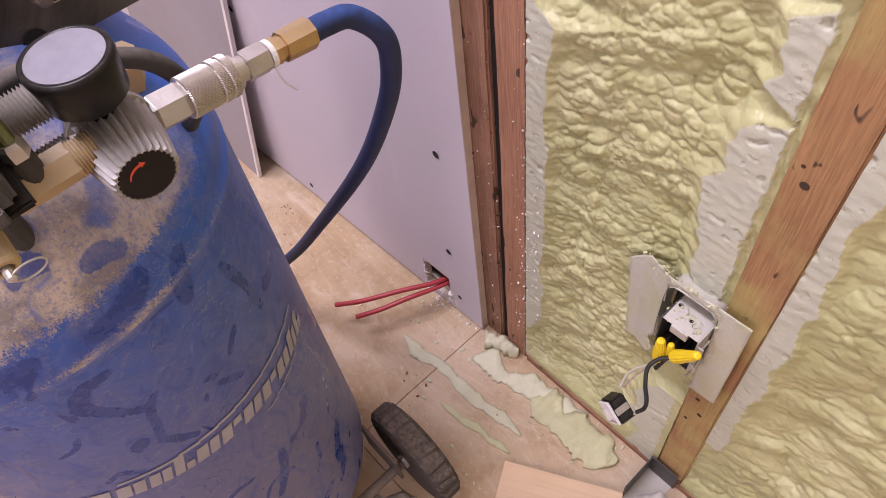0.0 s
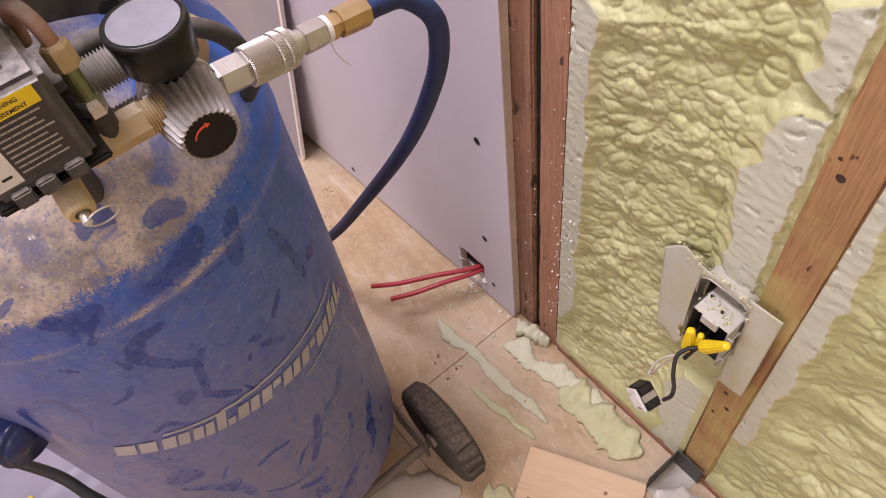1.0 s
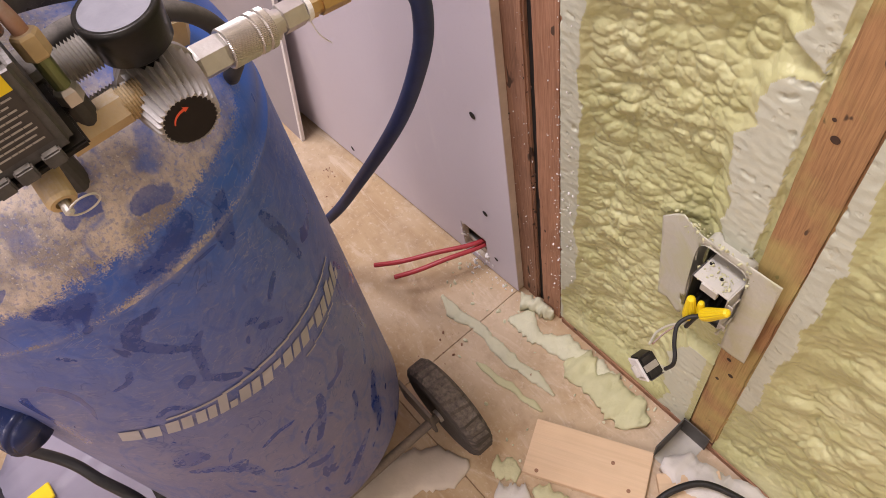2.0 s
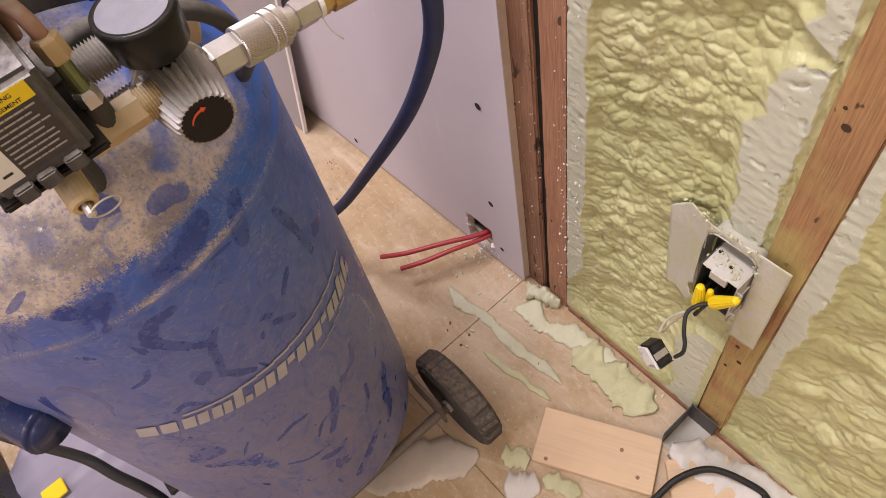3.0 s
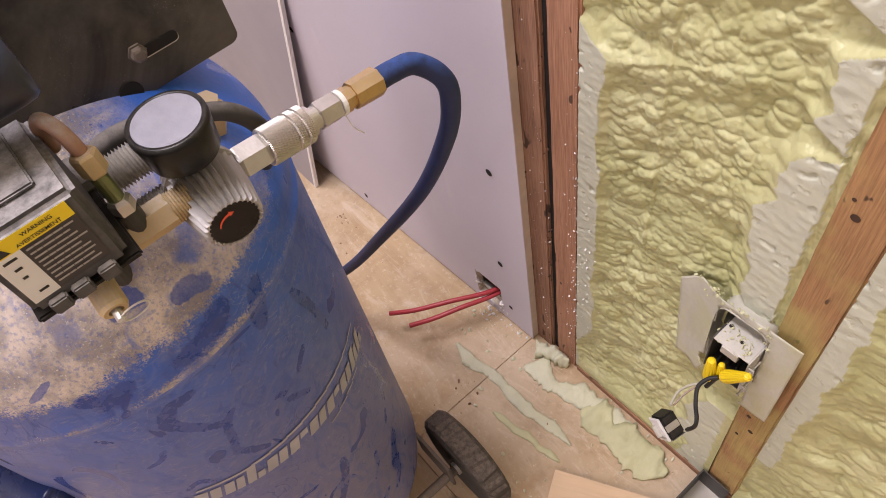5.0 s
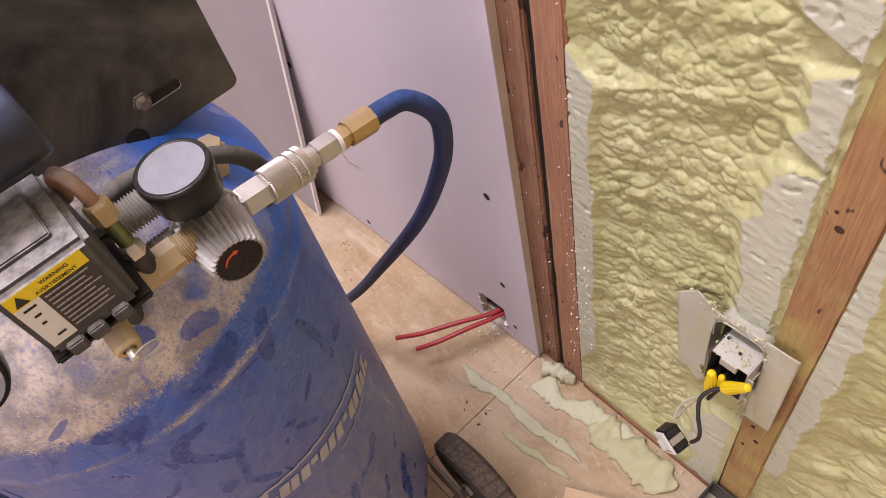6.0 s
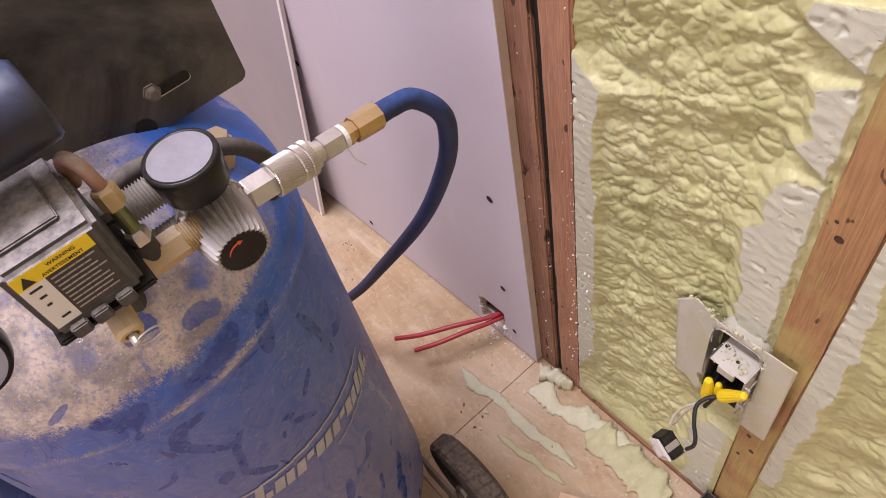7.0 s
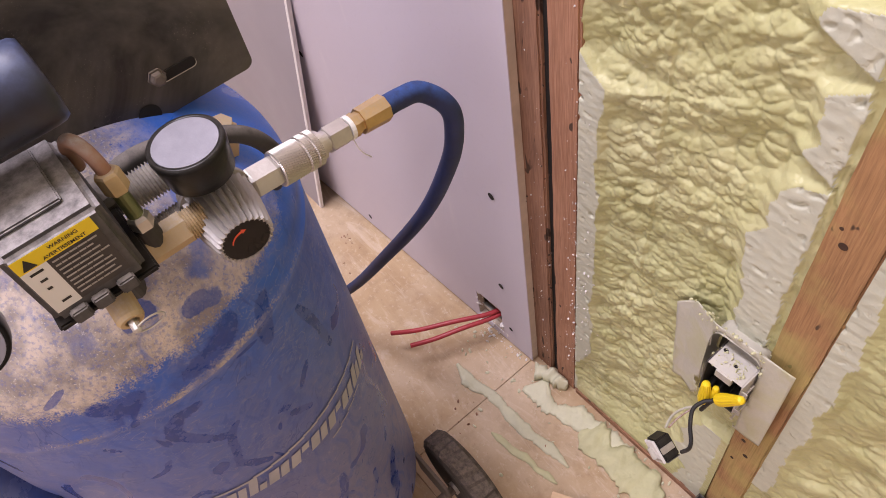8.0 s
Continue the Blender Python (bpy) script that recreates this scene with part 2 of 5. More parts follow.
    sandc = k.mix(fine, (0.58, 0.475, 0.385), (0.78, 0.68, 0.59))
    sandc = k.mix(k.ramp(clump, [(0.42, 0.85), (0.60, 0.0)]), sandc, (0.27, 0.23, 0.21))
    sandc = k.mix(k.ramp(grains, [(0.62, 0.0), (0.72, 0.8)]), sandc, (0.72, 0.66, 0.58))
    col = k.mix(sand, col, sandc)
    k.colour(col)
    dull = k.math("ADD", k.math("MULTIPLY", k.math("SUBTRACT", 1.0, clean), 0.28), 0.24)
    k.rough(k.math("MINIMUM", k.math("ADD", dull, k.math("MULTIPLY", sand, 0.6)), 0.95))
    k.bump(k.math("MULTIPLY", k.math("ADD", sand, 0.15), fine), 0.0016, 0.5)
    return k.m


M_FOAM, M_CUT, M_DRY, M_FLOOR, M_TANK = foam_mat(), cut_mat(), drywall_mat(), floor_mat(), tank_mat()
M_STUD = wood("stud_pine", (0.50, 0.27, 0.165), (0.36, 0.17, 0.095), spots=0.69)
M_STUD_OLD = wood("old_stud_pine", (0.43, 0.235, 0.145), (0.25, 0.125, 0.075), spots=0.65, long=22.0)
M_STUD_GREEN = wood("oversprayed_pine", (0.44, 0.250, 0.112), (0.32, 0.165, 0.070), green=0.45, spots=0.69)
M_PLATE = wood("sill_pine", (0.36, 0.19, 0.11), (0.23, 0.11, 0.06), along=0)
M_PLY = wood("pale_plywood", (0.73, 0.545, 0.365), (0.69, 0.50, 0.32), along=0, rings=60.0, spots=0.0, streak=0.16)
M_CORE = plain("gypsum_edge", (0.60, 0.50, 0.40), 0.9, var=0.3, scale=90)
M_GYPS = plain("white_gypsum", (0.80, 0.77, 0.74), 0.9, var=0.12, scale=120)
M_BLACK = plain("black_plastic", (0.008, 0.0078, 0.0078), 0.28, dust=0.07)


def shroud_mat():
    """Black painted sheet metal with smears, specks of dust and a dull gloss."""
    k = Mat("dusty_black_sheet", 0.32)
    big = k.noise(14.0, 4, 0.6, None, 1.0)
    speck = k.noise(900.0, 3, 0.6)
    spots = k.noise(24.0, 5, 0.7)
    haze = k.noise(7.0, 5, 0.65, None, 1.5)
    col = k.mix(k.ramp(big, [(0.38, 0.0), (0.68, 1.0)]), (0.010, 0.0095, 0.010), (0.034, 0.032, 0.034))
    col = k.mix(k.ramp(haze, [(0.42, 0.0), (0.66, 0.8)]), col, (0.135, 0.122, 0.108))
    col = k.mix(k.math("MULTIPLY", k.ramp(speck, [(0.60, 0.0), (0.72, 0.6)]), k.ramp(spots, [(0.50, 0.0), (0.66, 0.9)])), col, (0.36, 0.31, 0.26))
    k.colour(col)
    k.rough(k.math("ADD", k.math("MULTIPLY", big, 0.35), 0.16))
    k.bump(k.math("ADD", big, k.math("MULTIPLY", spots, 0.2)), 0.003, 0.5)
    return k.m


M_SHROUD = shroud_mat()
M_SWITCH = plain("dusty_grey_plastic", (0.04, 0.038, 0.038), 0.55, dust=0.85, dust_or_light_c=(0.42, 0.39, 0.385))
M_AXLE = plain("dusty_axle_steel", (0.17, 0.145, 0.125), 0.6, 0.4, var=0.35, scale=80, dust=0.6, dust_or_light_c=(0.34, 0.27, 0.22))
M_RUBBER = plain("worn_rubber", (0.045, 0.039, 0.036), 0.85, var=0.5, scale=90, dust=0.85, bump=0.003, dust_or_light_c=(0.22, 0.18, 0.15))
M_STEEL = plain("zinc_steel", (0.62, 0.60, 0.56), 0.36, 0.9, var=0.2, scale=200, dust=0.25)
M_FIN = plain("dusty_aluminium", (0.52, 0.49, 0.45), 0.5, 0.35, var=0.2, scale=160, dust=0.55, dust_or_light_c=(0.50, 0.44, 0.38))
# The cover's bluish top is a cool reflection painted into the colour.
M_COVER = plain("glossy_black_cover", (0.012, 0.013, 0.018), 0.26, var=0.3, scale=20, dust=0.6, dust_or_light_c=(0.10, 0.13, 0.26))
M_GALV = plain("galvanised_sheet", (0.55, 0.53, 0.50), 0.5, 0.35, var=0.2, scale=90, dust=0.3, dust_or_light_c=(0.66, 0.62, 0.45))
# Galvanised sheet darkened to carry the shade inside boxes and bends.
M_GALV_SHADED = plain("shaded_galvanised", (0.10, 0.095, 0.09), 0.5, 0.6, var=0.3, scale=90)
M_CHROME = plain("nickel_plate", (0.56, 0.52, 0.48), 0.36, 0.9, var=0.3, scale=300, bump=0.0004, dust=0.2, dust_or_light_c=(0.58, 0.52, 0.46))
M_BRASS = plain("dusty_brass", (0.56, 0.37, 0.15), 0.36, 0.9, var=0.3, scale=160, dust=0.5)
M_BRASS_DUST = plain("sanded_brass", (0.56, 0.42, 0.22), 0.6, 0.5, var=0.25, scale=160, dust=0.85, dust_or_light_c=(0.55, 0.46, 0.36))
M_COPPER = plain("copper_tube", (0.34, 0.17, 0.10), 0.5, 0.4, var=0.4, scale=90, dust=0.98, dust_or_light_c=(0.44, 0.39, 0.36))
M_OLIVE = plain("olive_brass", (0.20, 0.22, 0.10), 0.4, 0.7, var=0.3, scale=160)
# Brighter blue on the hose's upper side is overhead light put into the colour.
M_HOSE = plain("blue_hose_rubber", (0.008, 0.014, 0.060), 0.6, var=0.7, scale=70, dust=0.7, dust_or_light_c=(0.045, 0.105, 0.34))
M_TUBE = plain("dusty_black_tube", (0.03, 0.028, 0.026), 0.6, dust=0.7, dust_or_light_c=(0.25, 0.22, 0.2))
M_CABLE = plain("black_cable", (0.012, 0.011, 0.010), 0.55, var=0.3, scale=200)
M_RED = plain("red_cable_sheath", (0.40, 0.035, 0.045), 0.45, var=0.2, scale=120)
M_YELLOW = plain("yellow_plastic", (0.82, 0.60, 0.012), 0.4, var=0.08, scale=90, bump=0.0003)
M_WHITE = plain("white_plastic", (0.74, 0.72, 0.69), 0.45, var=0.08, scale=90, bump=0.0003)
M_DIAL = plain("dusty_dial", (0.27, 0.262, 0.30), 0.35, var=0.32, scale=150)
M_LOGO = plain("silver_lettering", (0.40, 0.39, 0.42), 0.5, var=0.25, scale=120, bump=0.0)
M_REDMARK = plain("red_mark", (0.75, 0.09, 0.03), 0.5, var=0.05, bump=0.0)
M_POLY = plain("milky_poly", (0.52, 0.50, 0.42), 0.35, var=0.15, scale=30, bump=0.0008)


def flange_mat():
    """Milky plastic with patches of foam overspray."""
    k = Mat("oversprayed_poly", 0.5)
    a, b = k.noise(24.0, 5, 0.6, None, 0.8), k.noise(180.0, 4, 0.6)
    col = k.mix(b, (0.50, 0.485, 0.40), (0.58, 0.56, 0.465))
    col = k.mix(k.ramp(a, [(0.46, 0.0), (0.64, 0.7)]), col, (0.50, 0.49, 0.28))
    k.colour(col)
    k.bump(k.math("ADD", b, a), 0.0015, 0.6)
    return k.m


M_FLANGE = flange_mat()
M_PAPER = plain("plaster_scrap", (0.62, 0.54, 0.45), 0.9, var=0.15, scale=50, bump=0.002)
M_PLASTER = plain("white_foam_scrap", (0.68, 0.645, 0.60), 0.8, var=0.1, scale=60, bump=0.003)
M_SCRAP = plain("foam_offcut_skin", (0.64, 0.63, 0.46), 0.75, var=0.16, scale=90, bump=0.005)
M_SCRAP_GREEN = plain("foam_offcut_green", (0.56, 0.545, 0.33), 0.7, var=0.2, scale=70, bump=0.005)
M_KNOT = plain("knot_wood", (0.055, 0.028, 0.016), 0.8, var=0.5, scale=200)
M_LABEL = plain("label_black", (0.05, 0.042, 0.04), 0.5, var=0.2, bump=0.0)
M_PRINT = plain("label_print", (0.36, 0.335, 0.31), 0.6, var=0.1, bump=0.0)
M_INK = plain("black_ink", (0.02, 0.018, 0.015), 0.6, var=0.1, bump=0.0)
M_WALL = plain("painted_wall", (0.62, 0.59, 0.56), 0.85, var=0.08, scale=20)
# Grey paper darkened below the wall's: the compressor's shadow is in its colour.
M_SHADED_PAPER = plain("shaded_grey_paper", (0.36, 0.33, 0.35), 0.85, var=0.10, scale=26, bump=0.0003)
# Near-black that stands in for shade in gaps, holes and recesses.
M_DARK = plain("recess_shade", (0.015, 0.012, 0.01), 0.9, var=0.3)
M_BLUE = plain("dark_blue_enamel", (0.005, 0.016, 0.075), 0.25, var=0.5, scale=18, dust=0.06, dust_or_light_c=(0.18, 0.18, 0.24), bump=0.0)
M_SHEETING = plain("bluish_sheeting", (0.30, 0.275, 0.34), 0.4, var=0.3, scale=12, bump=0.002)

# ---- building blocks ----


def finish(ob, bm, mats, smooth=False):
    bmesh.ops.recalc_face_normals(bm, faces=bm.faces)
    bm.to_mesh(ob.data)
    bm.free()
    for m in mats if isinstance(mats, (list, tuple)) else [mats]:
        ob.data.materials.append(m)
    if smooth:
        for p in ob.data.polygons:
            p.use_smooth = True
    return ob


def part(name, bm, mat, parent=None, label="", smooth=False):
    ob = new(name, bpy.data.meshes.new(name))
    finish(ob, bm, mat, smooth)
    ob.parent = parent
    if label:
        tagged(ob, label)
    return ob


def thing(name, label, category, place=(0, 0, 0), group="", kind=""):
    ob = new(name)
    ob.empty_display_size = 0.02
    ob.location = place
    return tagged(ob, label, category, group, kind)


def box(x0, x1, y0, y1, z0, z1, bevel=0.0, segs=2):
    bm = bmesh.new()
    bmesh.ops.create_cube(bm, size=1)
    for v in bm.verts:
        v.co = Vector(((x0 + x1) / 2 + v.co.x * (x1 - x0), (y0 + y1) / 2 + v.co.y * (y1 - y0), (z0 + z1) / 2 + v.co.z * (z1 - z0)))
    if bevel:
        bmesh.ops.bevel(bm, geom=list(bm.edges), offset=bevel, segments=segs, affect="EDGES", clamp_overlap=True)
    return bm


def frame_of(axis):
    a = Vector(axis).normalized()
    h = Vector((0, 0, 1)) if abs(a.z) < 0.9 else Vector((1, 0, 0))
    u = h.cross(a).normalized()
    return u, a.cross(u), a


def lathe(start, axis, profile, n=32, phase=0.0):
    """A turned body: profile holds (distance along the axis, radius)."""
    u, v, a = frame_of(axis)
    o = Vector(start)
    bm = bmesh.new()
    rings = []
    for d, r in profile:
        rings.append([bm.verts.new(o + a * d + (u * math.cos(phase + k * math.tau / n) + v * math.sin(phase + k * math.tau / n)) * r) for k in range(n)])
    for p, q in zip(rings, rings[1:]):
        for k in range(n):
            bm.faces.new((p[k], p[(k + 1) % n], q[(k + 1) % n], q[k]))
    for ring in (rings[0], rings[-1]):
        bm.faces.new(ring)
    return bm


def slab_x(x0, x1, y0, y1, z0, z1, r, n=6):
    """A plate that faces along x, with its corners rounded."""
    bm = bmesh.new()
    rings = []
    for x in (x0, x1):
        ring = []
        for cy, cz, a0 in ((y1 - r, z1 - r, 0), (y0 + r, z1 - r, 90), (y0 + r, z0 + r, 180), (y1 - r, z0 + r, 270)):
            for k in range(n + 1):
                a = math.radians(a0 + 90 * k / n)
                ring.append(bm.verts.new((x, cy + r * math.cos(a), cz + r * math.sin(a))))
        rings.append(ring)
    m = len(rings[0])
    for k in range(m):
        bm.faces.new((rings[0][k], rings[0][(k + 1) % m], rings[1][(k + 1) % m], rings[1][k]))
    bm.faces.new(rings[0])
    bm.faces.new(rings[1])
    return bm


def spline(points, step=8):
    """Catmull-Rom through the points."""
    p = [Vector(q) for q in points]
    p = [2 * p[0] - p[1]] + p + [2 * p[-1] - p[-2]]
    out = []
    for i in range(1, len(p) - 2):
        for s in range(step):
            t = s / step
            a, b, c, d = p[i - 1:i + 3]
            out.append(0.5 * (2 * b + (c - a) * t + (2 * a - 5 * b + 4 * c - d) * t * t + (3 * b - a - 3 * c + d) * t ** 3))
    return out + [p[-2]]


def pipe(points, r, n=14, step=8, wave=0.0):
    """A tube along a smooth line."""
    line = spline(points, step)
    bm = bmesh.new()
    rings = []
    u = None
    for i, c in enumerate(line):
        a = (line[min(i + 1, len(line) - 1)] - line[max(i - 1, 0)]).normalized()
        u = frame_of(a)[0] if u is None else (u - a * u.dot(a)).normalized()
        v = a.cross(u)
        rr = r * (1 + wave * math.sin(i * 1.9))
        rings.append([bm.verts.new(c + (u * math.cos(k * math.tau / n) + v * math.sin(k * math.tau / n)) * rr) for k in range(n)])
    for p, q in zip(rings, rings[1:]):
        for k in range(n):
            bm.faces.new((p[k], p[(k + 1) % n], q[(k + 1) % n], q[k]))
    bm.faces.new(rings[0])
    bm.faces.new(rings[-1])
    return bm


def rough_edges(bm, amount, scale, seed=0.0):
    for v in bm.verts:
        n = noise.noise_vector(v.co * scale + Vector((seed, seed * 2, 0)))
        v.co += n * amount
    return bm


# ---- the setting ----
FLUSH = 0.0127          # how far the studs stand behind the face of the drywall

floor = thing("floor", "dusty plywood subfloor with stains and sawdust", "floor", kind="structure")
for b in ((-2.2, -0.0089, -0.2355, 0.35), (-0.0081, 3.2, -0.2355, 0.35), (-2.2, 3.2, -3.0, -0.2364)):
    part("plywood_panel", box(*b, -0.004, 0.0, 0.0006, 1), M_FLOOR, floor)
part("joist_deck", box(-2.2, 3.2, -3.0, 0.35, -0.04, -0.004), M_STUD_OLD, floor)
ceiling = part("ceiling", box(-2.2, 3.2, -3.0, 0.35, 2.4, 2.43), M_WALL)
tagged(ceiling, "plain pale ceiling", "ceiling", kind="structure")
for nm, b in (("wall_west", (-2.25, -2.2, -3.0, 0.35, 0, 2.4)), ("wall_east", (3.2, 3.25, -3.0, 0.35, 0, 2.4)), ("wall_south", (-2.2, 3.2, -3.05, -3.0, 0, 2.4)), ("wall_outer", (-2.2, 3.2, 0.155, 0.2, 0, 2.4))):
    tagged(part(nm, box(*b), M_WALL), "plain pale wall that closes the room", "wall", kind="structure")

tagged(part("wall_beyond", box(0.80, 3.2, -0.001, FLUSH - 0.001, 0.0, 2.4), M_WALL), "plain pale wall beyond the open studs", "wall", kind="structure")

# drywall panel, a little out of line with the studs, with the cut-out for the cable box
SLOPE = 0.036


def drywall():
    wall = thing("wall_drywall", "grey-lilac paper-faced drywall with screw holes", "wall", kind="structure")
    xs = [-2.2, -0.117, -0.064, -0.004]
    zs = [0.0055, 0.018, 0.080, 2.4]
    for face, (y0, y1), mat in (("paper_face", (0.0, 0.0012), M_DRY), ("gypsum_core", (0.0012, FLUSH - 0.001), M_CORE)):
        bm = bmesh.new()
        grid = {}
        for i, x in enumerate(xs):
            for j, z in enumerate(zs):
                for k, y in enumerate((y0, y1)):
                    bow = min(0.0, SLOPE * (x + 0.004))
                    grid[i, j, k] = bm.verts.new((x - (0.0008 if mat is M_CORE and i == 3 else 0), y + bow, z))
        solid = [(i, j) for i in range(3) for j in range(3) if (i, j) != (1, 1)]
        for i, j in solid:
            for k in (0, 1):
                bm.faces.new([grid[i + a, j + b, k] for a, b in ((0, 0), (1, 0), (1, 1), (0, 1))])
        for i, j in solid:
            for (a, b), (c, d), (ni, nj) in (((0, 0), (1, 0), (0, -1)), ((1, 0), (1, 1), (1, 0)), ((1, 1), (0, 1), (0, 1)), ((0, 1), (0, 0), (-1, 0))):
                if (i + ni, j + nj) not in solid:
                    bm.faces.new([grid[i + a, j + b, 0], grid[i + c, j + d, 0], grid[i + c, j + d, 1], grid[i + a, j + b, 1]])
        part(face, bm, mat, wall)
    # Dark strip in the gap below the drywall, painting the shade there.
    bm = box(-2.2, -0.014, 0.003, 0.008, 0.0002, 0.006)
    for v in bm.verts:
        v.co.y += SLOPE * (v.co.x + 0.004)
    part("base_gap_shade", bm, M_DARK, wall, "dark strip painted as shade in the gap under the drywall")
    for x, z, r in ((-0.051, 0.344, 0.0042), (-0.055, 0.154, 0.004), (-0.045, 0.05, 0.0032), (-0.397, 0.03, 0.004), (-0.44, 0.36, 0.004), (-0.06, 0.70, 0.004)):
        y = SLOPE * (x + 0.004)
        hole = lathe((x, y - 0.0006, z), (0, 1, 0), [(0, r * 1.25), (0.0002, r), (0.0005, r * 0.8)], 12)
        part("screw_hole", hole, M_DARK, wall, "dark screw hole")
    return wall


drywall()


def stud(x0, x1, z0, mat, label, twist=0.0):
    ob = thing("wall_stud", label, "stud", kind="structure")
    bm = box(x0, x1, FLUSH, FLUSH + 0.139, z0, 2.38)
    vert = [e for e in bm.edges if abs(e.verts[0].co.z - e.verts[1].co.z) > 1]
    bmesh.ops.bevel(bm, geom=vert, offset=0.0022, segments=2, affect="EDGES")
    edges = [e for e in bm.edges if abs(e.verts[0].co.z - e.verts[1].co.z) > 1]
    bmesh.ops.subdivide_edges(bm, edges=edges, cuts=120)
    for v in bm.verts:
        v.co.x += 0.0012 * noise.noise((x0 * 9, 0, v.co.z * 6)) + 0.0012 * noise.noise((v.co.x * 70, v.co.y * 9, v.co.z * 34)) + twist * v.co.z
        v.co.y += 0.0006 * noise.noise((v.co.x * 40, 3, v.co.z * 30))
    part("timber", bm, mat, ob)
    return ob


stud(-0.012, 0.0245, 0.0, M_STUD_OLD, "weathered reddish-brown wooden stud with dark knots")
stud(0.0332, 0.0705, 0.0, M_STUD, "reddish pine stud with visible grain and foam crumbs")
stud(0.291, 0.329, 0.022, M_STUD_GREEN, "orange-brown pine stud with knots and green overspray")
stud(0.78, 0.818, 0.022, M_STUD_GREEN, "orange-brown pine stud beside the foam")
# A black strip fills the stud gap to paint its shade.
tagged(part("stud_gap_shade", box(0.0247, 0.0330, 0.018, 0.15, 0, 2.38), M_DARK), "black strip painted as the shade in the gap between two studs", "gap", kind="structure")

sill = thing("sill_plate", "brown wooden bottom plate along the stud wall", "plate", kind="structure")
part("timber", rough_edges(box(0.072, 1.6, FLUSH - 0.002, FLUSH + 0.139, -0.001, 0.013, 0.002), 0.0006, 30), M_PLATE, sill)


def dome_at(u, v, seed):
    """Height, 0 to 1, of rounded bubbles that crowd one another on a plane."""
    d = noise.voronoi(Vector((u, v, seed)))[0]
    crease = math.sqrt(max(0.0, 1 - (d[0] / max(d[1], 1e-5)) ** 3))
    return 0.62 * math.sqrt(max(0.0, 1 - (d[0] / 0.82) ** 2)) + 0.38 * crease


def foam_bay(name, x0, x1, dx, zmax, seed, left, right, label, coarse=1.0):
    """Sprayed foam between two studs: knobbly skin, shaved flush near the studs."""
    ob = thing(name, label, "insulation", kind="structure")
    nx, nz = int((x1 - x0) / dx), int((zmax - 0.011) / dx)
    verts, cut = [], []
    for j in range(nz + 1):
        z = 0.011 + j * dx
        edge_l = left(z) + 0.010 * noise.noise((z * 22, seed, 0)) + 0.003 * noise.noise((z * 120, seed, 3))
        edge_r = right(z) + 0.022 * noise.noise((z * 13, seed + 5, 0)) + 0.010 * noise.noise((z * 44, seed + 6, 0)) + 0.006 * noise.noise((z * 90, seed, 7))
        for i in range(nx + 1):
            x = x0 + i * dx
            w = noise.noise_vector((x * 13, z * 13, seed)) * 0.010
            w2 = noise.noise_vector((x * 60, z * 60, seed + 3)) * 0.0012
            u, v = (x + w.x + w2.x) / coarse, (z - 0.20 * (x - x0) + w.y + w2.y) / coarse
            calm = max(0.0, min(1.0, 0.55 + 2.2 * noise.noise((x * 7 + 3, z * 5, seed + 4)) - abs(z - 0.62) * 2.6 + (0.35 if 0.15 < x < 0.27 else -0.35)))
            m1 = max(0.0, min(1.0, 0.55 + 1.5 * noise.noise((x * 15, z * 15, seed + 6))))
            m2 = max(0.0, min(1.0, 0.55 + 1.4 * noise.noise((x * 24, z * 24, seed + 7))))
            side = math.exp(-((x - x0 - 0.045) / 0.026) ** 2)
            large = dome_at(u * 31, v * 42, seed + 5)
            middle = dome_at(u * 60, v * 80, seed)
            little = dome_at(u * 128, v * 150, seed + 9)
            pebble = dome_at(u * 330, v * 370, seed + 12)
            fold = (1 - abs(noise.noise((u * 4.5 + seed, v * 17, 1)))) ** 4
            roll = noise.noise((x * 9, z * 7, seed + 2))
            rise = 0.0066 * large * (0.2 + 0.8 * max(m1, side)) * (1 - 0.75 * calm)
            rise += 0.0062 * middle * (0.40 + 0.60 * m2) * (1 - 0.5 * calm)
            rise += 0.0017 * little * (0.35 + 0.65 * max(m1, calm)) + 0.0008 * pebble * (0.3 + 0.7 * calm)
            rise += 0.0030 * fold * (1 - 0.5 * calm)
            depth = 0.0190 + 0.004 * roll - rise * (0.5 + 0.5 * coarse)
            depth *= max(0.35, min(1.0, 0.35 + (x - edge_l) / 0.055, 0.45 + (edge_r - x) / 0.05))
            in_l = max(0.0, min(1.0, (edge_l + 0.009 - x) / 0.011))
            in_r = max(0.0, min(1.0, (x - edge_r + 0.014) / 0.016))
            near = max(in_l, in_r, min(0.9, max(0.0, (0.052 - z) / 0.036)))
            near = near * near * (3 - 2 * near)
            y = FLUSH + max(0.0008, depth) * (1 - near) - 0.0003 * near
            is_cut = x < edge_l or edge_r < x < x1 - 0.0075 - 0.004 * noise.noise((z * 60, 2, seed))
            if x > x1 - 0.010 and not is_cut and z > 0.28:
                y = FLUSH + 0.004 + 0.003 * noise.noise((x * 200, z * 60, seed))
            if not is_cut and 0.197 < x < 0.262 and 0.256 < z < 0.409:
                y = max(y, FLUSH + 0.005 + 0.003 * noise.noise((x * 70, z * 70, seed)))
            if is_cut:
                y = FLUSH - 0.0002 + 0.0006 * noise.noise((x * 90, z * 160, seed))
                chip = noise.noise((x * 120, z * 120, seed + 8)) + 0.5 * noise.noise((x * 30, z * 30, seed + 1))
                if chip > 0.46:
                    y += 0.009 * (chip - 0.46)
            verts.append((x, y, z))
            cut.append(is_cut)
    faces, mats = [], []
    for j in range(nz):
        for i in range(nx):
            a = j * (nx + 1) + i
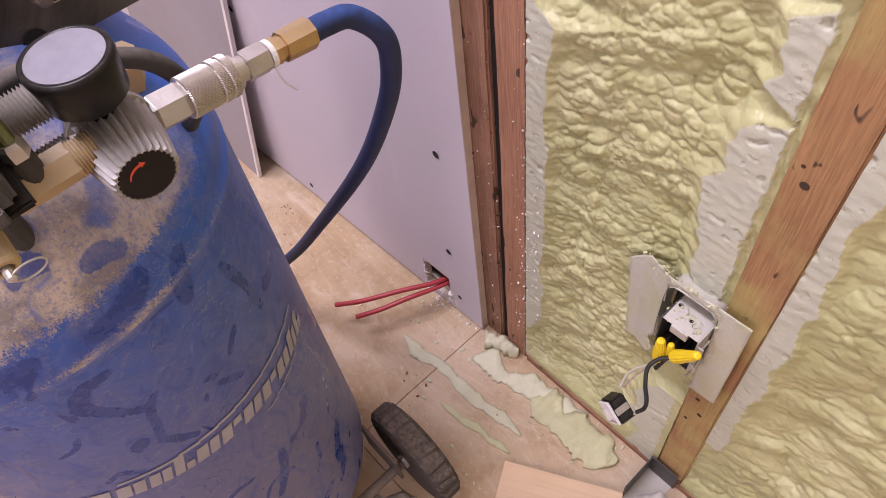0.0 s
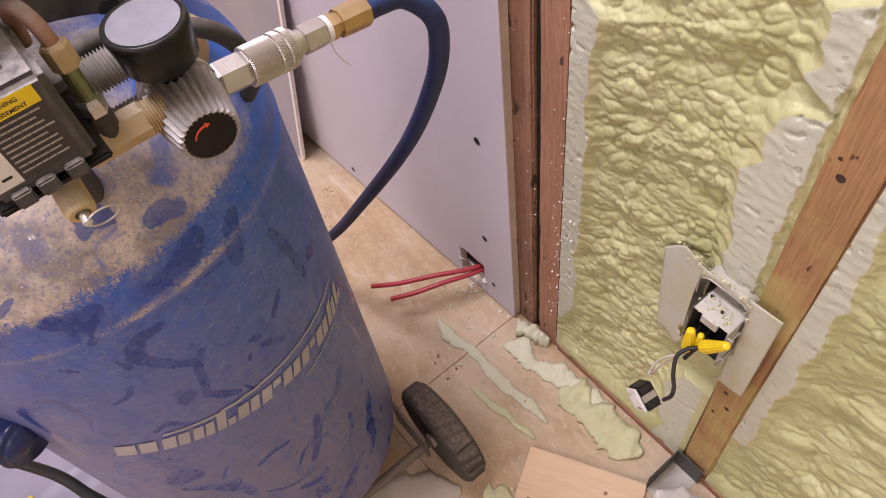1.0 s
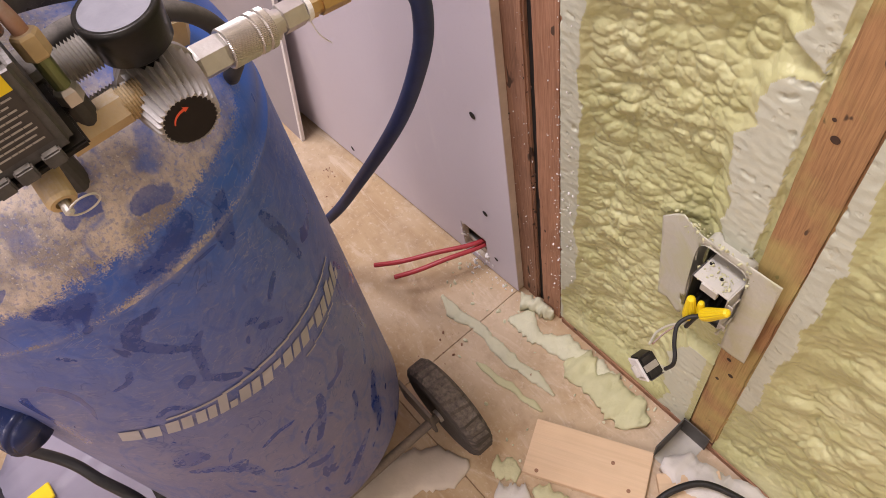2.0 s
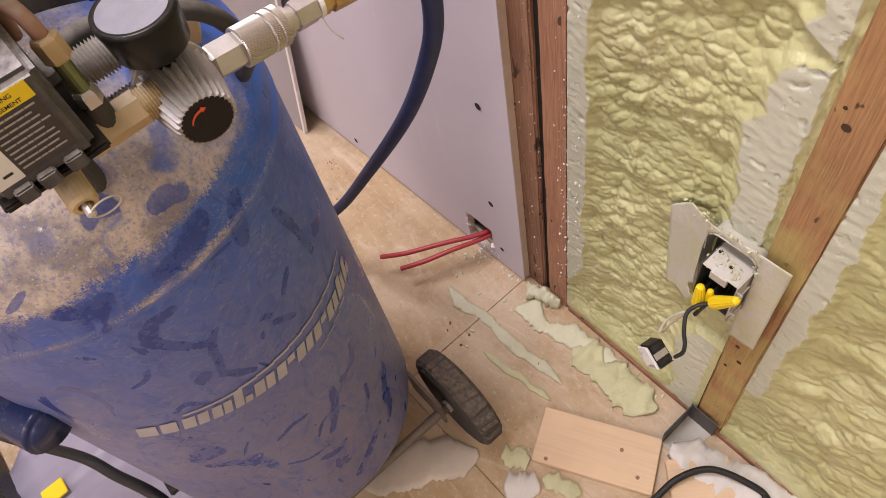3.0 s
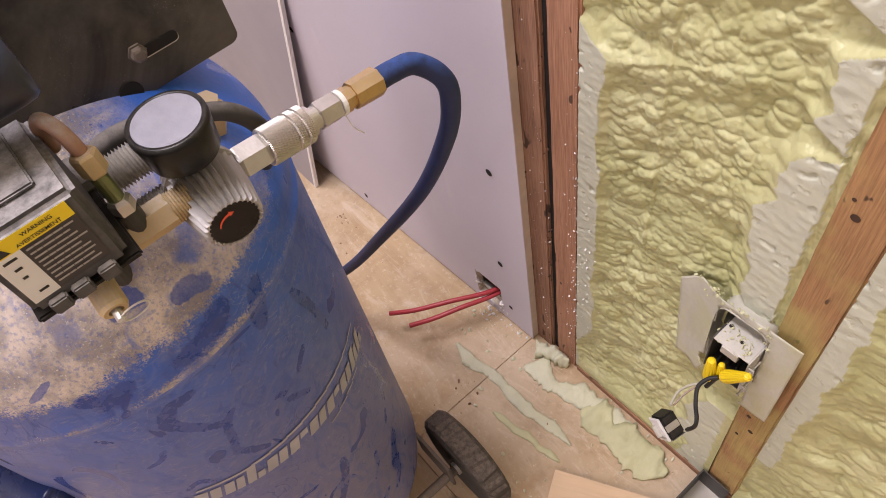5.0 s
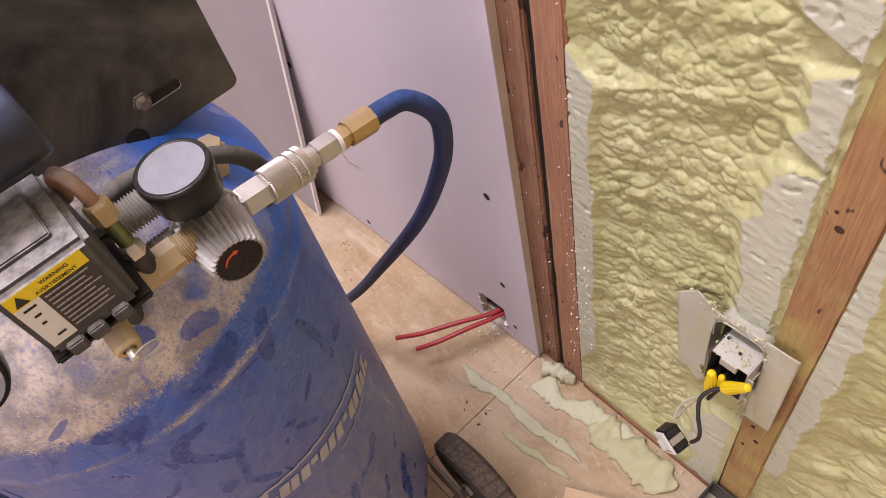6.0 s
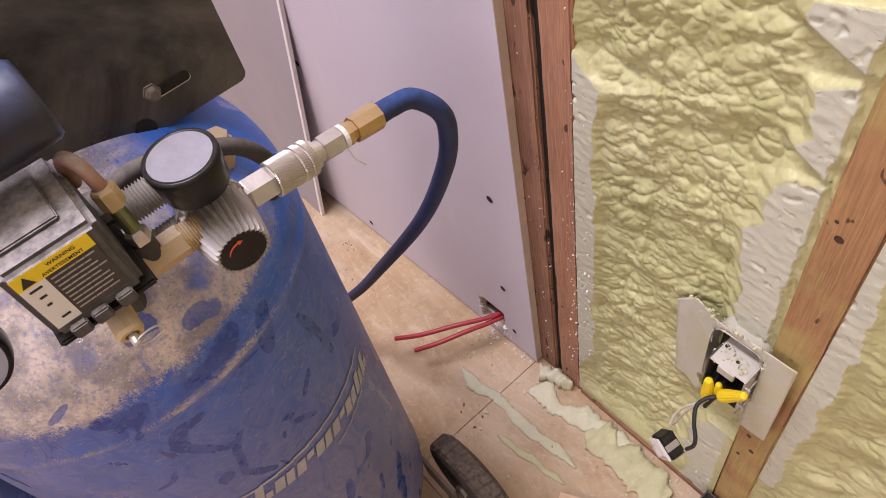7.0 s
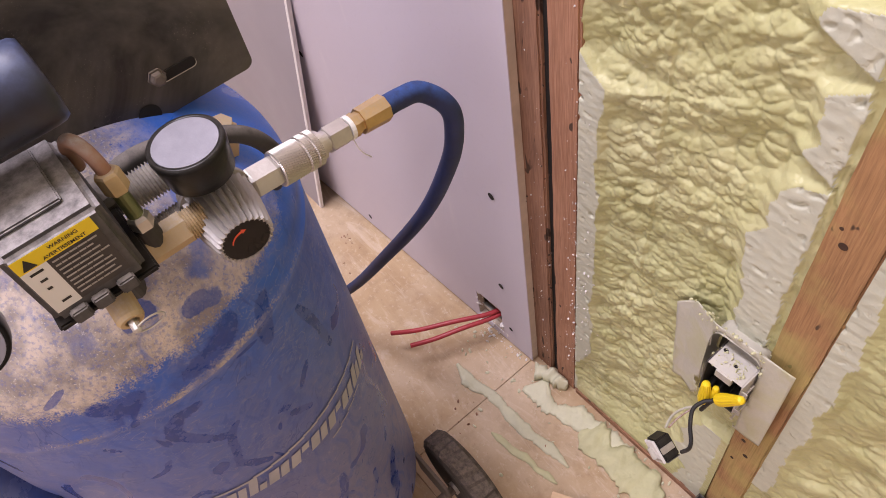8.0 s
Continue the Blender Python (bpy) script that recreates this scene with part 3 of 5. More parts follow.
            f = (a, a + 1, a + nx + 2, a + nx + 1)
            if 0.246 < verts[a][0] < 0.2965 and 0.310 < verts[a][2] < 0.392:
                continue
            faces.append(f)
            mats.append(1 if sum(cut[v] for v in f) >= 3 else 0)
    me = bpy.data.meshes.new("foam_skin")
    me.from_pydata(verts, [], faces)
    me.materials.append(M_FOAM)
    me.materials.append(M_CUT)
    me.polygons.foreach_set("material_index", mats)
    me.polygons.foreach_set("use_smooth", [True] * len(faces))
    skin = new("foam_skin", me)
    skin.parent = ob
    part("foam_core", box(x0 - 0.002, x1 + 0.002, 0.075, 0.15, 0.0, 2.38), M_FOAM, ob)
    part("foam_above", box(x0, x1, FLUSH + 0.01, 0.07, zmax, 2.38), M_FOAM, ob)
    return ob


foam_bay("foam_insulation", 0.0700, 0.2915, 0.00125, 0.86, 3.1, lambda z: 0.094 - 0.030 * min(1.0, max(0.0, (z - 0.575) / 0.03)) - 0.02 * min(1.0, max(0.0, (0.13 - z) / 0.04)), lambda z: 0.250 + 0.009 * math.sin(z * 34) + 0.034 * math.exp(-((z - 0.598) / 0.010) ** 2) + 0.036 * math.exp(-((z - 0.682) / 0.014) ** 2) + 0.05 * min(1.0, max(0.0, (z - 0.715) / 0.012)) + (-0.004 if z < 0.2 else (0.05 if z < 0.30 else 0.0)),
         "pale yellow-green spray foam, knobbly, shaved flat beside the studs")
foam_bay("foam_insulation", 0.3285, 0.781, 0.0019, 0.86, 8.4, lambda z: 0.346 if z > 0.16 else 0.32, lambda z: 0.76,
         "pale yellow-green spray foam with thick rounded lumps", 1.5)

# loose drywall offcut that leans on the wall
offcut = thing("drywall_offcut", "narrow grey sheet offcut with white edge leaning on wall", "drywall sheet")
# The unseen white back layer is added to bounce light into the gap.
for nm, b, mat in (("sheet", (-0.90, -0.5140, 0.0, 0.0045, 0.0, 0.50), M_SHADED_PAPER), ("back_reflector", (-0.90, -0.5140, 0.0046, 0.0055, 0.0, 0.50), M_WHITE), ("white_edge", (-0.5139, -0.5070, -0.0006, 0.0054, 0.0, 0.50), M_GYPS)):
    bm = box(*b)
    for v in bm.verts:
        v.co.x += 0.214 * v.co.z
    part(nm, bm, mat, offcut)
offcut.matrix_basis = pose(0, -0.0580, 0.0006, -4.49, 0, 0)

# ---- air compressor ----
AX, AY, R = -0.044, -0.360, 0.150
ZS, ZB, DOME = 0.586, 0.125, 0.112
comp = thing("air_compressor", "dusty blue upright air compressor with sawdust on its tank", "air compressor")


# streaks wiped through the dust: width, then (degrees round the tank, height) along each
WIPES = (
    (0.0095, [(-2.5, 0.571), (-7.1, 0.570), (-10.6, 0.561), (-9.9, 0.550), (-5.5, 0.531)]), (0.006, [(-7.5, 0.541), (-5.5, 0.531), (-1.6, 0.522), (1.8, 0.528)]),
    (0.006, [(-0.6, 0.522), (-2.0, 0.512), (-3.5, 0.494), (-4.8, 0.481)]), (0.007, [(-4.8, 0.482), (-1.5, 0.470), (1.8, 0.460)]),
    (0.010, [(15.5, 0.345), (13.5, 0.322), (7.0, 0.288)]), (0.011, [(35.5, 0.212), (33.0, 0.195), (28.0, 0.178)]),
    (0.020, [(-31.0, 0.372), (-27.5, 0.381), (-24.5, 0.376)]), (0.010, [(-31.0, 0.352), (-25.0, 0.345), (-19.0, 0.325)]),
    (0.007, [(-22.8, 0.332), (-19.0, 0.340), (-16.4, 0.341)]), (0.010, [(-18.5, 0.335), (-16.5, 0.318), (-16.0, 0.300)]),
    (0.003, [(-25.0, 0.571), (-23.0, 0.564)]), (0.004, [(-17.2, 0.530), (-19.0, 0.521), (-23.4, 0.517)]),
    (0.013, [(4.0, 0.160), (12.0, 0.180), (22.0, 0.200)]), (0.006, [(14.5, 0.486), (17.5, 0.478), (20.5, 0.470)]),
    (0.006, [(26.5, 0.512), (23.8, 0.506), (21.1, 0.498)]), (0.004, [(15.0, 0.495), (11.6, 0.502)]),
    (0.014, [(25.5, 0.602), (23.3, 0.592), (21.0, 0.572)]), (0.008, [(48.0, 0.33), (45.0, 0.305), (40.0, 0.285)]),
    (0.006, [(22.0, 0.25), (26.0, 0.268), (27.0, 0.285)]), (0.005, [(-8.0, 0.345), (-2.0, 0.352), (4.0, 0.349)]),
    (0.017, [(15.0, 0.612), (9.0, 0.602), (1.0, 0.600)]), 
    (0.010, [(17.0, 0.632), (13.5, 0.637), (10.0, 0.637)]), (0.010, [(4.0, 0.650), (0.5, 0.655), (-2.0, 0.650)]),
    (0.012, [(-10.0, 0.610), (-14.0, 0.6085), (-19.0, 0.613)]), (0.004, [(-22.0, 0.634), (-27.0, 0.626)]), (0.006, [(-27.0, 0.600), (-22.0, 0.595), (-17.0, 0.592)]),
    (0.008, [(33.0, 0.56), (36.0, 0.53), (38.0, 0.49)]), (0.005, [(-14.0, 0.46), (-18.0, 0.47), (-22.0, 0.465)]),
    (0.009, [(-2.0, 0.255), (3.0, 0.245), (8.0, 0.25)]), (0.014, [(40.0, 0.25), (36.0, 0.235), (32.0, 0.21)]), (0.005, [(52.0, 0.42), (55.0, 0.40)]),
    (0.004, [(2.0, 0.30), (6.0, 0.315), (12.0, 0.318)]), (0.004, [(-12.0, 0.29), (-6.0, 0.275), (2.0, 0.27)]))


def tank():
    prof = [(0.045, 0.001)]
    for i in range(1, 13):
        a = i / 12 * math.pi / 2
        prof.append((ZB - 0.075 * math.cos(a), R * math.sin(a)))
    for i in range(1, 220):
        prof.append((ZB + (ZS - 0.004 - ZB) * i / 220, R))
    prof += [(ZS - 0.003, R), (ZS - 0.001, R + 0.0006), (ZS + 0.002, R + 0.0006), (ZS + 0.004, R - 0.0004)]
    for i in range(1, 72):
        a = i / 72 * math.pi / 2
        prof.append((0.603 + DOME * math.sin(a), R * math.cos(a)))
    prof.append((0.603 + DOME, 0.001))
    ob = part("tank", lathe((AX, AY, 0), (0, 0, 1), prof, 300), M_TANK, comp, "blue enamelled steel tank, dusty and smeared", True)
    co = np.empty(len(ob.data.vertices) * 3)
    ob.data.vertices.foreach_get("co", co)
    co = co.reshape(-1, 3)
    at = np.stack([np.arctan2(co[:, 1] - AY, co[:, 0] - AX) * R, co[:, 2]], axis=1)
    wipe = np.zeros(len(at))
    for width, pts in WIPES:
        line = spline([(math.radians(a) * R * 100, z * 100, 0) for a, z in pts], 8)
        for i, c in enumerate(line):
            t = i / (len(line) - 1)
            w = width * 0.85 * (0.45 + 0.55 * math.sin(math.pi * min(1.0, 0.12 + 0.8 * t)) ** 0.6)
            d = np.hypot(at[:, 0] - c.x / 100, at[:, 1] - c.y / 100)
            wipe = np.maximum(wipe, 1 - d / w)
    ob.data.attributes.new("wipe", "FLOAT", "POINT").data.foreach_set("value", wipe)
    return ob


TANK = tank()
part("foot_ring", lathe((AX, AY, 0.0), (0, 0, 1), [(0.0, 0.10), (0.0, 0.108), (0.075, 0.112), (0.075, 0.104)], 48), M_BLUE, comp)


def on_tank(az, z, proud=0.0008):
    return Vector((AX + (R + proud) * math.cos(az), AY + (R + proud) * math.sin(az), z))


def tank_patch(name, outline, mat, steps=5, label="", proud=0.0008):
    """A flat mark that follows the tank's side: outline holds four (angle, height) corners."""
    bm = bmesh.new()
    rows = []
    for i in range(steps + 1):
        s = i / steps
        lo = [outline[0][k] + (outline[1][k] - outline[0][k]) * s for k in (0, 1)]
        hi = [outline[3][k] + (outline[2][k] - outline[3][k]) * s for k in (0, 1)]
        rows.append((bm.verts.new(on_tank(*lo, proud)), bm.verts.new(on_tank(*hi, proud))))
    for p, q in zip(rows, rows[1:]):
        bm.faces.new((p[0], q[0], q[1], p[1]))
    return part(name, bm, mat, TANK, label)


# raised stripe of plain blocks in place of the maker's mark
deg = math.radians
LH = 0.0215


def lift(a):
    """Height of the lettering's foot: it sinks steadily towards one end."""
    return 0.4275 - 3.9e-4 * a


def slab(a0, a1, f0, f1, slope=2.6, name="lettering_block", n=3):
    """A slanted block between two angles in degrees and two fractions of the lettering's height."""
    tank_patch(name, [(deg(a0 + slope * f0), lift(a0) + LH * f0), (deg(a1 + slope * f0), lift(a1) + LH * f0), (deg(a1 + slope * f1), lift(a1) + LH * f1), (deg(a0 + slope * f1), lift(a0) + LH * f1)], M_LOGO, n)


# pairs of plain bars: a wide pair, then ten narrow ones, three of them tall
edges = [-37.0, -24.5, -16.2, -9.6, -3.4, 4.4, 12.2, 20.4, 28.4, 36.8, 44.2, 51.5]
for n, (a, b) in enumerate(zip(edges, edges[1:])):
    w, top = b - a, 1.0 if n in (3, 9, 10) else 0.76
    slab(a + w * 0.03, a + w * 0.46, 0.0, top)
    slab(a + w * 0.54, a + w * 0.90, 0.0 if n not in (5, 7) else 0.42, 0.76 if n not in (3, 10) else 0.40)
slab(-22, -5.5, 0.98, 1.10, 1.0, "lettering_line", 8)
for a in range(-5, 46, 6):
    slab(a, a + 6, 1.06 + 0.010 * (a + 5), 1.20 + 0.009 * (a + 5), 0.0, "lettering_line", 4)
for a in range(20, 40, 5):
    slab(a, a + 5, -0.62 + 0.022 * (a - 20), -0.54 + 0.022 * (a - 20), 0.0, "lettering_line", 4)


def wheel(cx, cy, cz, r, w):
    ob = part("wheel", lathe((cx, cy - w * 0.3, cz), (0, 1, 0), [(0, r * 0.16), (0, r * 0.6), (w * 0.6, r * 0.6), (w * 0.6, r * 0.16)], 32), M_BLACK, comp)
    prof = [(-w * 0.5, r * 0.56), (-w * 0.52, r * 0.8), (-w * 0.46, r * 0.93), (-w * 0.32, r), (w * 0.32, r), (w * 0.46, r * 0.93), (w * 0.52, r * 0.8), (w * 0.5, r * 0.56)]
    bm = lathe((cx, cy, cz), (0, 1, 0), prof, 96)
    for v in bm.verts:
        d = Vector((v.co.x - cx, 0, v.co.z - cz))
        if d.length > r * 0.9:
            k = int((math.atan2(d.z, d.x) + math.pi) / math.tau * 48 + (0.5 if v.co.y > cy else 0))
            if k % 2:
                v.co -= d.normalized() * r * 0.035
    part("tyre", bm, M_RUBBER, ob, "worn black rubber tyre with tread blocks")
    part("hub", lathe((cx, cy - w * 0.62, cz), (0, 1, 0), [(0, 0.009), (w * 1.24, 0.009)], 16), M_STEEL, ob)
    return ob


wheel(0.084, -0.201, 0.070, 0.070, 0.032)
wheel(0.084, -0.519, 0.070, 0.070, 0.032)
part("axle", lathe((0.084, -0.515, 0.070), (0, 1, 0), [(0, 0.006), (0.31, 0.006)], 16), M_AXLE, comp)
for y in (-0.232, -0.488):
    part("axle_bracket", box(0.03, 0.096, y - 0.002, y + 0.002, 0.06, 0.115, 0.001), M_AXLE, comp)

# lifting handle, a stub of dark blue tube
bm = pipe([(0.049, -0.486, 0.476), (-0.01, -0.512, 0.479), (-0.10, -0.552, 0.484), (-0.22, -0.585, 0.490)], 0.0205, 24)
bmesh.ops.bevel(bm, geom=[e for f in bm.faces if len(f.verts) > 4 for e in f.edges], offset=0.004, segments=3, affect="EDGES")
part("handle", bm, M_BLUE, comp, "dark blue steel tube handle", True)
part("handle_bracket", box(0.015, 0.052, -0.476, -0.452, 0.484, 0.500, 0.004), M_BLACK, comp)

# shroud over the pump
bm = slab_x(-0.10, 0.0, -0.62, -0.2130, 0.688, 0.93, 0.006)
shroud = part("shroud", bm, M_SHROUD, comp, "dusty black sheet-metal shroud")
part("slot_rim", slab_x(0.0, 0.0005, -0.2690, -0.2452, 0.7085, 0.7150, 0.0030), M_STEEL, shroud)
part("slot", slab_x(0.0, 0.0009, -0.2690, -0.2455, 0.7094, 0.7158, 0.0030), M_DARK, shroud)
part("bolt_head", lathe((0.0, -0.2705, 0.7145), (1, 0, 0), [(0, 0.0058), (0.0015, 0.0058), (0.0015, 0.0046), (0.005, 0.0044), (0.0056, 0.003)], 6), M_AXLE, shroud)
part("notch", lathe((0.0006, -0.285, 0.695), (1, 0, 0), [(0, 0.007), (0.0004, 0.007)], 20), M_DARK, shroud)

# pressure switch with its warning label
sw = part("pressure_switch", box(0.080, 0.140, -0.3775, -0.3345, 0.722, 0.7665, 0.003, 3), M_SWITCH, comp, "dusty dark grey pressure switch box")
part("lid", box(0.086, 0.128, -0.374, -0.345, 0.7665, 0.7690, 0.0008), M_SWITCH, sw)
part("base_flange", box(0.078, 0.141, -0.3790, -0.3310, 0.719, 0.7225, 0.001), M_BLACK, sw)
XF = 0.1403


def label_bar(name, y0, y1, z0, z1, mat, up=0.0):
    return part(name, box(XF + up, XF + up + 0.00015, y0, y1, z0, z1), mat, sw)


label_bar("label_panel", -0.3745, -0.3405, 0.7300, 0.7640, M_LABEL)
label_bar("label_strip", -0.3745, -0.3405, 0.7565, 0.7640, M_YELLOW, 0.0002)
label_bar("label_white", -0.3745, -0.3635, 0.7300, 0.7565, M_WHITE, 0.0002)


def lettering(body, size, y, z):
    curve = bpy.data.curves.new("print_text", "FONT")
    curve.body, curve.size, curve.align_x, curve.offset = body, size, "CENTER", 0.00004
    ob = new("text_source", curve)
    bpy.context.view_layer.update()
    me = bpy.data.meshes.new_from_object(ob)
    bpy.data.objects.remove(ob)
    me.materials.append(M_INK)
    txt = new("print_text", me)
    txt.parent = sw
    txt.matrix_basis = pose(XF + 0.0005, y, z, 90, 0, 90)


lettering("WARNING", 0.0026, -0.3535, 0.7608)
lettering("AVERTISSEMENT", 0.0025, -0.3545, 0.7574)
tri = bmesh.new()
tri.faces.new([tri.verts.new((XF + 0.0005, y, z)) for y, z in ((-0.3725, 0.7572), (-0.3665, 0.7572), (-0.3695, 0.7628))])
part("warning_sign", tri, M_INK, sw)
rnd = random.Random(3)
for k in range(9):
    z, y = 0.7548 - k * 0.0026, -0.3622
    while y < -0.3440 - 0.0015 * ((k * 5) % 3):
        w = rnd.uniform(0.0022, 0.0052)
        label_bar("print_bar", y, min(y + w, -0.3412), z - 0.0008, z, M_PRINT, 0.0004)
        y += w + 0.0003
for k, (y, z, w) in enumerate(((-0.369, 0.7540, 0.0055), (-0.369, 0.7490, 0.003), (-0.3695, 0.7440, 0.002), (-0.368, 0.7345, 0.004))):
    label_bar("print_bar", y - w / 2, y + w / 2, z - 0.0006, z + 0.0006, M_INK, 0.0004)
for y in (-0.3675, -0.3575, -0.3455):
    part("clip", box(0.1395, 0.1440, y - 0.004, y + 0.004, 0.7205, 0.7275, 0.0008), M_SWITCH, sw)
part("switch_stem", lathe((0.080, -0.350, 0.630), (0, 0, 1), [(0, 0.007), (0.09, 0.007)], 16), M_TUBE, comp)

# safety valve with pull ring
valve = part("safety_valve", lathe((0.112, -0.3535, 0.7145), (0.94, -0.05, -0.33), [(0, 0.0085), (0.010, 0.0085), (0.010, 0.0072), (0.014, 0.0072), (0.014, 0.0066), (0.031, 0.0066), (0.033, 0.0056), (0.033, 0.0035), (0.029, 0.0035)], 20), M_BRASS_DUST, comp, "sand-covered brass safety valve")
part("pin", lathe((0.140, -0.355, 0.7045), (0.94, -0.05, -0.33), [(0, 0.0022), (0.008, 0.0022), (0.009, 0.0012)], 10), M_STEEL, valve)
part("pull_ring", pipe([(0.146 + 0.002 * math.sin(a), -0.349 + 0.007 * math.cos(a), 0.700 + 0.0055 * math.sin(a)) for a in [k * math.tau / 12 for k in range(13)]], 0.0005, 8), M_STEEL, valve)

# manifold: tee, nipples, regulator
mani = part("manifold", lathe((0.112, -0.336, 0.7065), (0, 1, 0), [(-0.004, 0.0086), (0.026, 0.0086), (0.026, 0.007), (0.028, 0.007)], 6), M_BRASS_DUST, comp, "dusty brass tee and nipples")
bm = lathe((0.112, -0.311, 0.7060), (0, 1, 0), [(i * 0.0007, 0.0085 if i % 2 else 0.0076) for i in range(18)], 20)
part("threaded_nipple", bm, M_BRASS_DUST, mani)
bm = lathe((0.088, -0.327, 0.722), (0, 1, 0), [(i * 0.0009, 0.0095 if i % 2 else 0.0074) for i in range(34)], 24)
part("finned_pipe", bm, M_FIN, mani, "dusty finned pipe")
bm = lathe((0.097, -0.330, 0.700), (0, 1, 0), [(i * 0.0010, 0.0078 if i % 2 else 0.0066) for i in range(36)], 20)
part("threaded_pipe", bm, M_FIN, mani)
reg = part("regulator", lathe((0.083, -0.2890, 0.6985), (1, 0, 0), [(0, 0.013), (0.004, 0.017), (0.018, 0.0175), (0.018, 0.015), (0.021, 0.015)], 32), M_STEEL, comp, "zinc pressure regulator")


def fluted_knob():
    u, v, a = frame_of((0.97, -0.05, -0.06))
    o = Vector((0.1035, -0.2895, 0.6985))
    bm = bmesh.new()
    n = 28 * 4
    rings = []
    for d, r, f in ((-0.007, 0.0192, 0), (-0.006, 0.0202, 0), (-0.003, 0.0202, 0), (-0.0026, 0.0194, 1), (0.014, 0.0180, 1), (0.029, 0.0153, 1), (0.0305, 0.0145, 1), (0.0305, 0.0130, 0), (0.0295, 0.0128, 0)):
        ring = []
        for k in range(n):
            rr = r - (0.0024 * (0.5 + 0.5 * math.cos(k * math.tau / 4)) if f else 0)
            t = k * math.tau / n
            ring.append(bm.verts.new(o + a * d + (u * math.cos(t) + v * math.sin(t)) * rr))
        rings.append(ring)
    for p, q in zip(rings, rings[1:]):
        for k in range(n):
            bm.faces.new((p[k], p[(k + 1) % n], q[(k + 1) % n], q[k]))
    bm.faces.new(rings[0])
    bm.faces.new(rings[-1])
    kn = part("regulator_knob", bm, M_STEELKNOB, reg, "fluted grey knob")
    part("knob_face", lathe(o + a * 0.0296, a, [(0, 0.0127), (0.0006, 0.0125)], 40), M_INKGLOSS, reg, "glossy black face with red arrow")
    bm = bmesh.new()
    rows = []
    for i in range(9):
        t = math.radians(165 - i * 9)
        wdt = 0.0003 + 0.0005 * (i / 8)
        c = o + a * 0.0306
        e = u * math.cos(t) + v * math.sin(t)
        rows.append((bm.verts.new(c + e * (0.0075 - wdt)), bm.verts.new(c + e * (0.0075 + wdt))))
    for p, q in zip(rows, rows[1:]):
        bm.faces.new((p[0], q[0], q[1], p[1]))
    t1, t2 = math.radians(93), math.radians(74)
    c = o + a * 0.0306
    bm.faces.new([bm.verts.new(c + (u * math.cos(t) + v * math.sin(t)) * r) for t, r in ((t1, 0.0058), (t1, 0.0094), (t2, 0.0077))])
    part("arrow", bm, M_REDMARK, reg, "red arrow")


M_STEELKNOB = plain("dusty_knob", (0.42, 0.40, 0.39), 0.40, 0.6, var=0.35, scale=120, dust=0.5, dust_or_light_c=(0.42, 0.38, 0.34))
M_INKGLOSS = plain("gloss_black", (0.012, 0.010, 0.010), 0.22, var=0.3, scale=200, bump=0.0)
for m in (M_INKGLOSS, M_BLACK):
    m.node_tree.nodes["Principled BSDF"].inputs["Specular IOR Level"].default_value = 0.2
fluted_knob()

gauge = part("pressure_gauge", lathe((0.106, -0.2895, 0.712), (0.05, 0.0, 1), [(0, 0.005), (0.011, 0.006), (0.012, 0.0145), (0.0145, 0.0170), (0.027, 0.0183), (0.031, 0.0190), (0.034, 0.0186), (0.0345, 0.0166), (0.0335, 0.0162)], 48), M_BLACK, comp, "black pressure gauge with a dusty white dial", True)
part("dial", lathe((0.1077, -0.2895, 0.7456), (0.05, 0, 1), [(0, 0.0163), (0.0006, 0.0161)], 48), M_DIAL, gauge, "dusty pale dial glass")
left_gauge = part("pressure_gauge", lathe((0.112, -0.4135, 0.719), (0.9, -0.1, 0.42), [(-0.02, 0.006), (-0.012, 0.014), (0.0, 0.0165), (0.008, 0.0170), (0.010, 0.0162), (0.0095, 0.0150)], 40), M_BLACK, comp, "black side gauge with a pale dial", True)
part("dial", lathe(Vector((0.112, -0.4135, 0.719)) + Vector((0.9, -0.1, 0.42)).normalized() * 0.0094, (0.9, -0.1, 0.42), [(0, 0.0150), (0.0005, 0.0149)], 40), M_DIAL, left_gauge)

# unloader line: copper tube, brass nut, olive fitting
part("copper_tube", pipe([(0.1130, -0.3255, 0.750), (0.1105, -0.3258, 0.762), (0.1060, -0.3272, 0.7690), (0.1005, -0.3298, 0.7715), (0.0950, -0.332, 0.766), (0.088, -0.3335, 0.750)], 0.0034, 14), M_COPPER, comp, "dust-topped copper tube", True)
part("tube_nut", lathe((0.1138, -0.3255, 0.7465), (-0.12, 0, 1), [(0, 0.0052), (0.001, 0.0060), (0.010, 0.0060), (0.0115, 0.0053)], 6), M_BRASS_DUST, comp, "brass flare nut")
part("fitting", lathe((0.1145, -0.3260, 0.731), (-0.06, 0, 1), [(0, 0.0038), (0.016, 0.0038)], 16), M_OLIVE, comp)
part("fitting_nut", lathe((0.1148, -0.3260, 0.7235), (0, 0, 1), [(0, 0.0056), (0.006, 0.0056), (0.008, 0.0044)], 6), M_STEEL, comp)
part("fitting_elbow", lathe((0.1130, -0.3260, 0.708), (0, 0, 1), [(0, 0.0055), (0.0155, 0.0055)], 16), M_TUBE, comp)

# black air tube behind the gauge, cap, brass plug
part("air_tube", pipe([(0.075, -0.340, 0.720), (0.073, -0.317, 0.727), (0.072, -0.295, 0.724), (0.070, -0.265, 0.709), (0.070, -0.252, 0.698), (0.069, -0.244, 0.682), (0.062, -0.240, 0.660), (0.045, -0.245, 0.635)], 0.0052, 14), M_TUBE, comp, "dusty black air tube", True)
